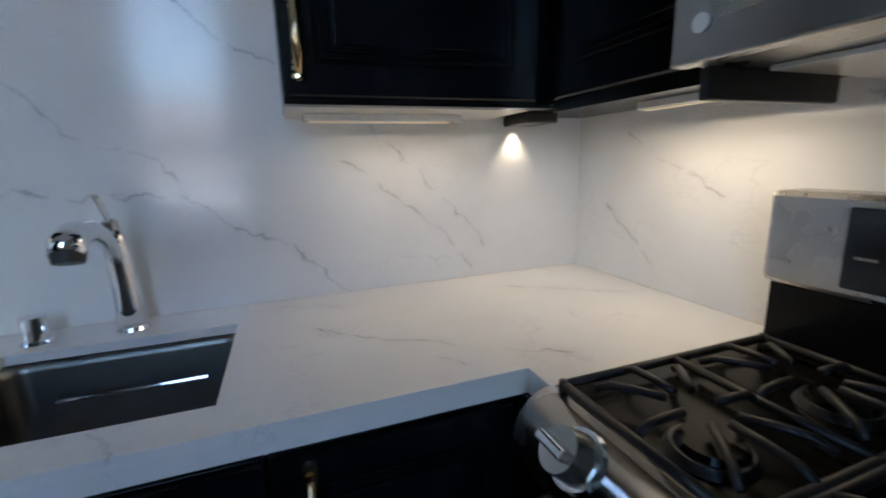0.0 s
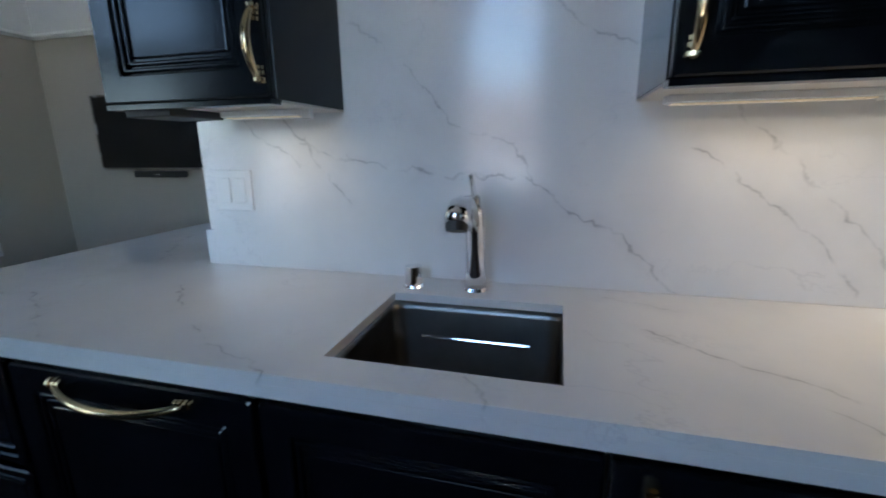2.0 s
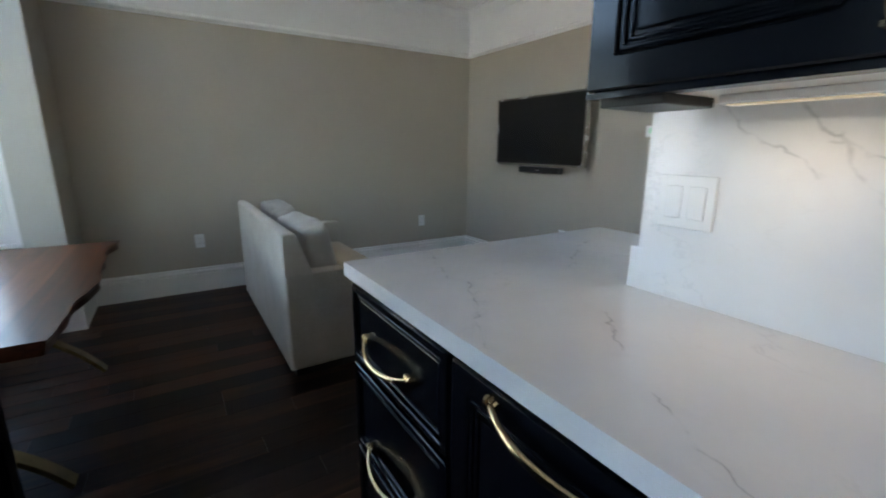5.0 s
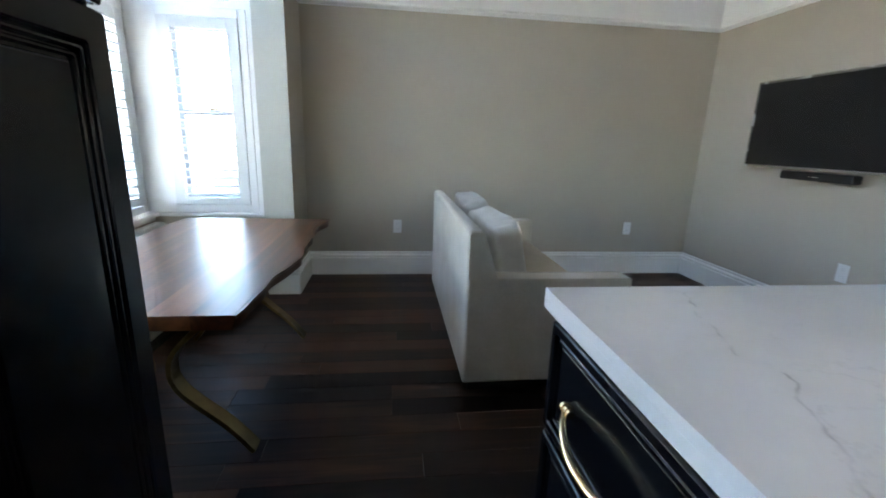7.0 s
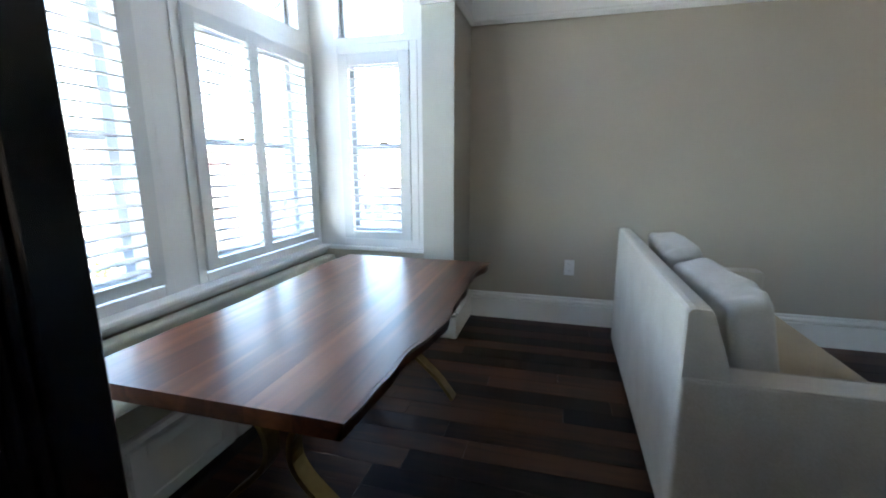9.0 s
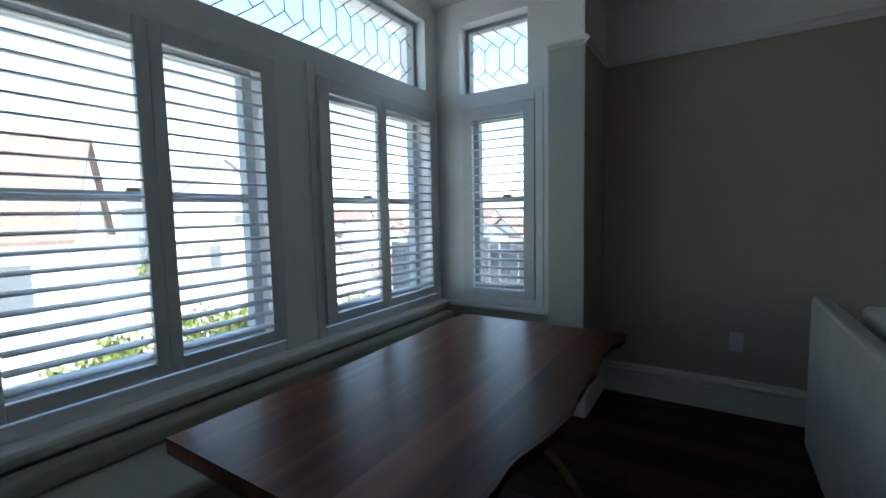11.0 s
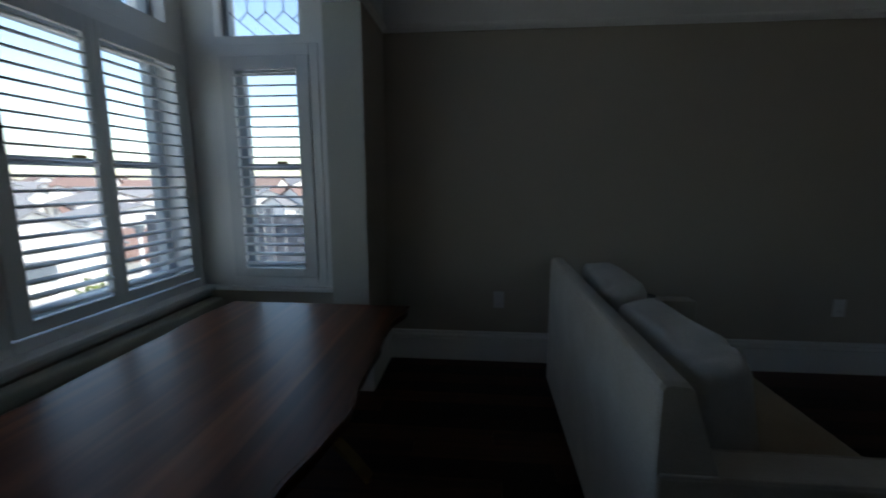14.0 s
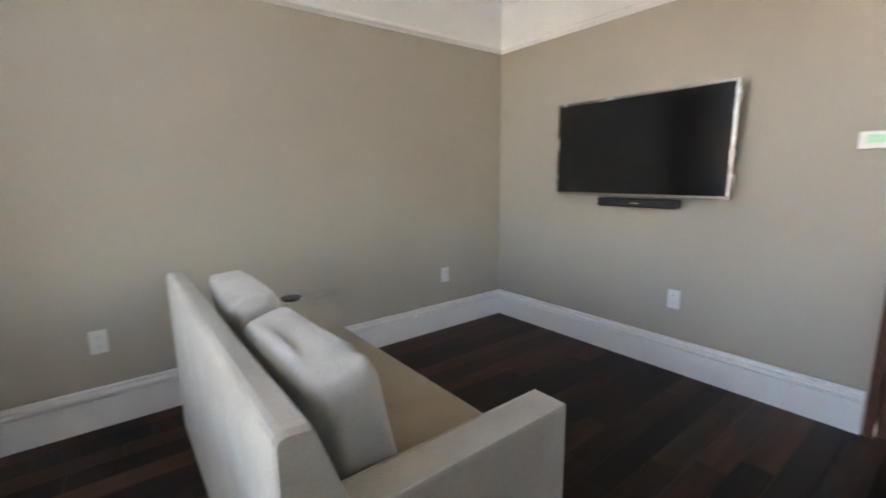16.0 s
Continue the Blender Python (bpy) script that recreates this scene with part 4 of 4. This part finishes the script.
# ---- range and microwave ----
RX0, RX1, RY0, RY1 = 0.755, 1.262, 0.39, 1.158
rg = thing("gas_range", (1.0, 0.77, 0), "stainless steel gas range with black cooktop", "range")
part("body", box(RX0 + 0.03, RX1, RY0, RY1, 0.05, 0.925), STEEL, rg)
part("oven_door", box(RX0 + 0.005, RX0 + 0.0295, RY0 + 0.01, RY1 - 0.01, 0.2, 0.80, bev=0.004), STEEL, rg)
part("kick_drawer", box(RX0 + 0.01, RX0 + 0.0295, RY0 + 0.01, RY1 - 0.01, 0.06, 0.19, bev=0.003), STEEL, rg)
part("cooktop", box(RX0 + 0.02, RX1 - 0.06, RY0, RY1, 0.9255, 0.945, bev=0.004), ENAMEL, rg, "glossy black enamel cooktop")
bm = bmesh.new()
ring = [(0.045, 0.952), (0.030, 0.954), (0.016, 0.950), (0.003, 0.941), (-0.009, 0.927), (-0.016, 0.910), (-0.018, 0.890), (-0.014, 0.868), (-0.004, 0.850), (0.012, 0.838), (0.045, 0.835)]
rr = [[bm.verts.new((RX0 + a, y, z)) for a, z in ring] for y in (RY0, RY1)]
for k in range(len(ring)):
    bm.faces.new((rr[0][k], rr[0][(k + 1) % len(ring)], rr[1][(k + 1) % len(ring)], rr[1][k]))
bm.faces.new(rr[0])
bm.faces.new(rr[1][::-1])
part("control_panel", bm, STEEL, rg, "rounded stainless control panel", smooth=True)
AX = Vector((-0.77, 0, 0.63))
for k in range(5):
    y = 1.045 - 0.142 * k
    c = Vector((RX0 - 0.003, y, 0.9335))
    kn = part("knob", cyl(bmesh.new(), c + AX * 0.006, c + AX * 0.036, 0.029, 0.025, 28), STEEL, rg, "round steel burner knob")
    part("grip", box(-0.022, 0.022, -0.006, 0.006, 0.0, 0.016, bev=0.003, m=Matrix.Translation(c + AX * 0.036) @ AX.to_track_quat("Z", "Y").to_matrix().to_4x4()), CHROME, kn)
    part("collar", cyl(bmesh.new(), c, c + AX * 0.006, 0.036, 0.034, 28), CHROME, kn)
part("handle", cyl(bmesh.new(), (RX0 - 0.035, RY0 + 0.05, 0.765), (RX0 - 0.035, RY1 - 0.05, 0.765), 0.011), STEEL, rg)
for y in (RY0 + 0.1, RY1 - 0.1):
    part("handle_post", cyl(bmesh.new(), (RX0 - 0.03, y, 0.765), (RX0 + 0.006, y, 0.765), 0.008), STEEL, rg)
burners = [(0.875, 0.99), (1.09, 0.99), (0.98, 0.775), (0.875, 0.56), (1.09, 0.56)]
for cx, cy in burners:
    b = part("burner", cyl(bmesh.new(), (cx, cy, 0.9455), (cx, cy, 0.955), 0.046, 0.040, 28), IRON, rg, "dull metal burner ring")
    part("burner_cap", cyl(bmesh.new(), (cx, cy, 0.9555), (cx, cy, 0.962), 0.036, 0.032, 28), ENAMEL, b)
for y0, y1 in ((0.41, 0.645), (0.655, 0.895), (0.905, 1.14)):
    bm = bmesh.new()
    zt, r = 0.975, 0.0062
    x0, x1 = RX0 + 0.045, RX1 - 0.085
    for a, b in (((x0, y0), (x1, y0)), ((x1, y0), (x1, y1)), ((x1, y1), (x0, y1)), ((x0, y1), (x0, y0)), (((x0 + x1) / 2, y0), ((x0 + x1) / 2, y1))):
        tube(bm, [(*a, zt - 0.012), (*b, zt - 0.012)], r, 8)
    for cx in ((x0 * 0.74 + x1 * 0.26), (x0 * 0.26 + x1 * 0.74)):
        cy = (y0 + y1) / 2
        for dx, dy in ((0, 1), (0, -1), (1, 0), (-1, 0), (0.75, 0.8), (-0.75, 0.8), (0.75, -0.8), (-0.75, -0.8)):
            ex = cx + dx * (x1 - x0) * 0.235
            ey = cy + dy * (y1 - y0) / 2
            tube(bm, [(ex, ey, zt - 0.012), (ex * 0.85 + cx * 0.15, ey * 0.85 + cy * 0.15, zt - 0.002), (ex * 0.6 + cx * 0.4, ey * 0.6 + cy * 0.4, zt), (ex * 0.3 + cx * 0.7, ey * 0.3 + cy * 0.7, zt)], r * 0.85, 8)
    for a in ((x0, y0), (x1, y0), (x0, y1), (x1, y1)):
        cyl(bm, (*a, 0.9455), (*a, zt - 0.006), r, n=8)
    part("grate", bm, IRON, rg, "black cast iron grate", smooth=True)
bgd = part("backguard", box(RX1 - 0.058, RX1, RY0, RY1, 0.9255, 1.05, bev=0.002), ENAMEL, rg, "black lower backguard")
part("console", box(RX1 - 0.075, RX1, RY0, RY1 + 0.004, 1.052, 1.195, bev=0.008), STEEL, rg, "stainless control console")
con = part("display_panel", box(RX1 - 0.079, RX1 - 0.0755, RY0 + 0.1, RY1 - 0.1, 1.068, 1.178, bev=0.002), SCREEN, rg, "black glass display")
for k in range(6):
    part("key_mark", box(RX1 - 0.0798, RX1 - 0.0792, 1.02 - 0.09 * k, 1.045 - 0.09 * k, 1.11, 1.114), STEEL, con)

mw = thing("microwave", (1.06, 0.7, 1.3), "stainless over-range microwave with hood lamp", "microwave")
MX, MY = 0.862, 1.068
part("body", box(MX + 0.022, EAST - 0.0125, 0.31, MY, 1.342, 1.75), STEEL, mw)
part("front_trim", box(MX, MX + 0.0215, 0.31, MY, 1.338, 1.404, bev=0.003), STEEL, mw, "brushed steel lower trim")
part("door_glass", box(MX + 0.002, MX + 0.0215, 0.5, MY - 0.036, 1.406, 1.745, bev=0.003), SCREEN, mw, "black glass door")
part("door_stile", box(MX, MX + 0.0215, MY - 0.034, MY, 1.406, 1.75, bev=0.003), STEEL, mw)
part("badge", cyl(bmesh.new(), (MX - 0.0005, MY - 0.035, 1.372), (MX - 0.003, MY - 0.035, 1.372), 0.009, n=20), CHROME, mw)
hd = part("handle", cyl(bmesh.new(), (MX - 0.03, MY - 0.05, 1.415), (MX - 0.03, MY - 0.05, 1.72), 0.009), STEEL, mw, "vertical steel bar handle")
for z in (1.43, 1.70):
    part("handle_post", cyl(bmesh.new(), (MX - 0.03, MY - 0.05, z), (MX + 0.002, MY - 0.05, z), 0.006), STEEL, hd)
part("side_flange", box(0.905, 1.12, 1.056, 1.0675, 1.308, 1.3415, bev=0.002), BLACK, mw, "black lower flange")
part("lamp_cover", box(0.97, 1.2, 0.78, 1.04, 1.3355, 1.3415, bev=0.001), PLASTIC, mw, "frosted hood lamp cover")

# ---- tall pantry ----
pt = thing("pantry_cabinet", (-0.82, 0.16, 0), "tall black lacquered pantry cabinet with panel doors", "cabinet")
part("carcass", box(-1.187, -0.45, -0.149, 0.455, 0.0, 2.5), NAVY, pt)
raised_door(pt, "x", 0.4555, -1.185, -0.82, 0.1, 1.395, out=1)
raised_door(pt, "x", 0.4555, -0.816, -0.452, 0.1, 1.395, out=1)
raised_door(pt, "x", 0.4555, -1.185, -0.82, 1.405, 2.49, out=1)
raised_door(pt, "x", 0.4555, -0.816, -0.452, 1.405, 2.49, out=1)

# ---- outdoors ----
GROUND = plain("pale_paving", (0.36, 0.35, 0.33), 0.85, vary=0.2, scale=0.4, grain=8, relief=0.2)
STUCCO = plain("white_stucco", (0.78, 0.76, 0.72), 0.8, vary=0.05, scale=0.8, grain=30, relief=0.2)
ROOFB = plain("brown_roof_shingle", (0.19, 0.135, 0.115), 0.85, vary=0.2, scale=4, grain=12, relief=0.4)
ROOFG = plain("grey_roof_shingle", (0.20, 0.20, 0.21), 0.85, vary=0.2, scale=4, grain=12, relief=0.4)
ROOFR = plain("red_roof", (0.20, 0.13, 0.11), 0.8, vary=0.15, scale=3)
FENCE = plain("weathered_fence", (0.11, 0.12, 0.14), 0.8, vary=0.35, scale=6, grain=60, relief=0.3)
PANE = plain("dark_window_glass", (0.12, 0.14, 0.16), 0.1)
LEAF = plain("foliage", (0.12, 0.15, 0.03), 0.7, vary=0.5, scale=3, grain=20)
structure("ground", box(-400, 400, -400, 400, -5.2, -5.0), GROUND, "pale paved ground outside below the bay", "ground")
rnd = random.Random(4)


def house(cx, cy, turn, w, d, eave, ridge, wallm, roofm, label, wins, far=False):
    """A gabled house: its ridge runs along its own y, the gable faces its own -y and +y."""
    h = thing("house", (cx, cy, -5.0), label, "house", "houses across the street")
    m = pose(cx, cy, 0, 0, 0, turn)
    g = -5.0
    bm = bmesh.new()
    vs = [[bm.verts.new(m @ Vector(p)) for p in ((-w / 2, y, g), (w / 2, y, g), (w / 2, y, eave), (0, y, ridge), (-w / 2, y, eave))] for y in (-d / 2, d / 2)]
    for k in range(5):
        bm.faces.new((vs[0][k], vs[0][(k + 1) % 5], vs[1][(k + 1) % 5], vs[1][k]))
    bm.faces.new(vs[0])
    bm.faces.new(vs[1][::-1])
    part("wall", bm, wallm, h)
    bm = bmesh.new()
    for s in (-1, 1):
        a = [Vector((s * (w / 2 + 0.35), y, eave - 0.1)) for y in (-d / 2 - 0.3, d / 2 + 0.3)]
        b = [Vector((0, y, ridge + 0.16)) for y in (-d / 2 - 0.3, d / 2 + 0.3)]
        q = [bm.verts.new(m @ p) for p in (a[0], a[1], b[1], b[0])]
        u = [bm.verts.new(m @ (p - Vector((0, 0, 0.14)))) for p in (a[0], a[1], b[1], b[0])]
        bm.faces.new(q)
        bm.faces.new(u[::-1])
        for k in range(4):
            bm.faces.new((q[k], q[(k + 1) % 4], u[(k + 1) % 4], u[k]))
    part("roof", bm, roofm, h)
    for side, u, z, ww, hh in wins:
        fr, gl = bmesh.new(), bmesh.new()
        if side == "gable":
            for b, e, o in ((fr, 0.12, 0.05), (gl, 0.0, 0.08)):
                bx(b, u - ww / 2 - e, u + ww / 2 + e, d / 2 + 0.002, d / 2 + o, z - e, z + hh + e, m=m)
        else:
            for b, e, o in ((fr, 0.12, 0.05), (gl, 0.0, 0.08)):
                bx(b, w / 2 + 0.002, w / 2 + o, u - ww / 2 - e, u + ww / 2 + e, z - e, z + hh + e, m=m)
        wd = part("window", fr, STUCCO, h)
        part("pane", gl, PANE, wd)
    return h


house(-16.2, -27.4, -10, 6.4, 9, 2.0, 4.5, STUCCO, ROOFG, "white stucco gabled house with grey roof", [("gable", -0.6, 0.9, 0.5, 0.5), ("gable", 0.8, -1.6, 0.6, 1.3), ("gable", -1.6, -3.8, 1.2, 1.2), ("side", 0, -1.2, 1.0, 1.4)])
house(-5.0, -27.5, 62, 9, 10.5, 0.6, 5.2, STUCCO, ROOFB, "white house with steep brown shingle roof", [("side", -1.5, -1.8, 0.9, 1.4), ("side", 1.2, -1.8, 0.9, 1.4), ("side", 3.6, -2.2, 1.0, 1.8), ("side", -3.6, -4.4, 1.6, 1.5)])
house(-23, -26, -20, 8, 7, -2.4, -0.4, STUCCO, ROOFG, "low white house down the street", [("gable", 0, -4.2, 1.4, 1.2)])
house(-30.0, -21.5, 20, 7, 9, -3.6, -2.2, STUCCO, ROOFR, "low white house with red roof", [("gable", -1, -4.6, 1, 0.8), ("gable", 1.4, -4.6, 1, 0.8)])
for k in range(84):
    ang = radians(188 + 54 * k / 84 + rnd.uniform(-1, 1))
    dist = rnd.uniform(55, 170)
    cx, cy = -1.2 + dist * math.cos(ang), 0.8 + dist * math.sin(ang)
    e = (rnd.uniform(-3.4, -1.0) if dist < 100 else rnd.uniform(-1.6, 0.5)) - 0.012 * (110 - min(dist, 110))
    house(cx, cy, rnd.uniform(-60, 60), rnd.uniform(6, 10), rnd.uniform(7, 11), e, e + rnd.uniform(0.8, 2.0), STUCCO, rnd.choice((ROOFG, ROOFR, ROOFB, ROOFG)), "small pale house in the far town", [("gable", -1.5, e - 2, 1, 1.2), ("gable", 1.2, e - 2, 1, 1.2), ("side", 0, e - 2, 1, 1.2)])


def bush(x, y, z, r, h, count, label):
    """A shrub: short branching stems and a crown of many small leaf blades."""
    b = thing("bush", (x, y, z), label, "bush", "shrubs outside")
    bm = bmesh.new()
    for k in range(6):
        a = rnd.uniform(0, 6.28)
        tube(bm, [(x, y, z), (x + 0.25 * r * math.cos(a), y + 0.25 * r * math.sin(a), z + 0.4 * h), (x + 0.6 * r * math.cos(a), y + 0.6 * r * math.sin(a), z + 0.8 * h)], [0.05, 0.035, 0.015], 6)
    part("stems", bm, BARK, b)
    verts, faces = [], []
    for k in range(count):
        a, u, q = rnd.uniform(0, 6.28), rnd.random(), rnd.uniform(0.5, 1.0)
        lump = 1 + 0.22 * math.sin(3 * a + 5 * u) + 0.15 * math.sin(7 * a)
        rr = r * lump * q * math.sqrt(max(0.05, 1 - (u - 0.35) ** 2 * 2))
        c = Vector((rr * math.cos(a), rr * math.sin(a), h * (0.12 + 0.9 * u * (0.6 + 0.4 * q)) ))
        s = rnd.uniform(0.06, 0.14)
        e = Euler((rnd.uniform(0, 6), rnd.uniform(0, 6), rnd.uniform(0, 6))).to_matrix()
        i = len(verts)
        verts += [c + e @ Vector(p) for p in ((-s, 0, 0), (0, -0.45 * s, 0.1 * s), (s, 0, 0), (0, 0.45 * s, 0.1 * s))]
        faces.append((i, i + 1, i + 2, i + 3))
    me = bpy.data.meshes.new("leaves")
    me.from_pydata(verts, [], faces)
    me.materials.append(LEAF)
    ob = new("leaves", me)
    ob.parent = b
    tagged(ob, kind="stuff")


for x, y, r, h in ((-7.6, -11.2, 1.3, 3.8), (-8.9, -11.0, 1.2, 3.6), (-10.0, -10.6, 1.0, 3.2), (-4.4, -10.6, 0.9, 3.2), (-5.6, -11.6, 0.7, 3.4), (-11.5, -9.1, 0.8, 3.7), (-13.2, -9.3, 0.7, 3.3), (-14.8, -9.0, 0.6, 3.2), (-10.6, -2.2, 0.5, 4.2)):
    bush(x, y, -5.0, r, h, 2600, "leafy green garden bush")
bush(-11.2, -22.5, -1.95, 0.7, 1.3, 500, "potted tree on a terrace")
ter = thing("terrace", (-10.8, -23.5, -5), "white walled roof terrace between houses", "building")
part("wall", box(-13.2, -8.6, -25.5, -21.5, -5.0, -2.0), STUCCO, ter)
part("parapet", box(-13.25, -8.55, -21.49, -21.3, -5.0, -1.45), STUCCO, ter)

fence = thing("fence", (-9.0, -2.6, -5), "weathered grey vertical board fence outside", "fence")
for k in range(26):
    y = -5.6 + 0.2 * k
    part("board", box(-9.02 + 0.012 * (k % 2), -8.99 + 0.012 * (k % 2), y, y + 0.185, -5.0, 0.62 + 0.04 * rnd.random(), bev=0.004), FENCE, fence)
for z in (-0.2, 0.45):
    part("rail", box(-8.975, -8.93, -5.6, -0.4, z, z + 0.09), FENCE, fence)
for k in range(3):
    part("post", box(-8.925, -8.82, -5.0 + 1.9 * k, -4.88 + 1.9 * k, -5.0, 0.78), FENCE, fence)
pole = thing("street_lamp", (-17.2, -12.8, -5), "tall pale street lamp post", "street lamp")
part("post", cyl(bmesh.new(), (-17.2, -12.8, -5), (-17.2, -12.8, -0.9), 0.1, 0.07), STUCCO, pole)
part("lantern", cyl(bmesh.new(), (-17.2, -12.8, -0.9), (-17.2, -12.8, -0.5), 0.13, 0.2), PANE, pole)

# ---- floor boards ----
board_cache = {}


def board_mesh(w, length):
    key = (round(w, 3), round(length, 2))
    if key not in board_cache:
        board_cache[key] = mesh_of("floor_board", box(0, w, 0, length, -0.0135, 0.0, bev=0.0008, seg=1), FLOORWOOD)
    return board_cache[key]


W = 0.127
x = -4.28
while x < 1.25:
    y = -0.42 if x < -1.19 else -0.14
    if x < -3.8:
        y = STUB
    first = True
    while y < TVY - 0.02:
        length = rnd.choice((0.75, 0.9, 1.05, 1.2, 1.35)) * (rnd.choice((0.4, 0.6, 0.8)) if first else 1)
        first = False
        length = round(min(length, TVY - y), 2)
        b = new("floor_board", board_mesh(W - 0.0007, length - 0.0007))
        b.parent = floor
        b.location = (x, y, 0)
        y += length
    x += W
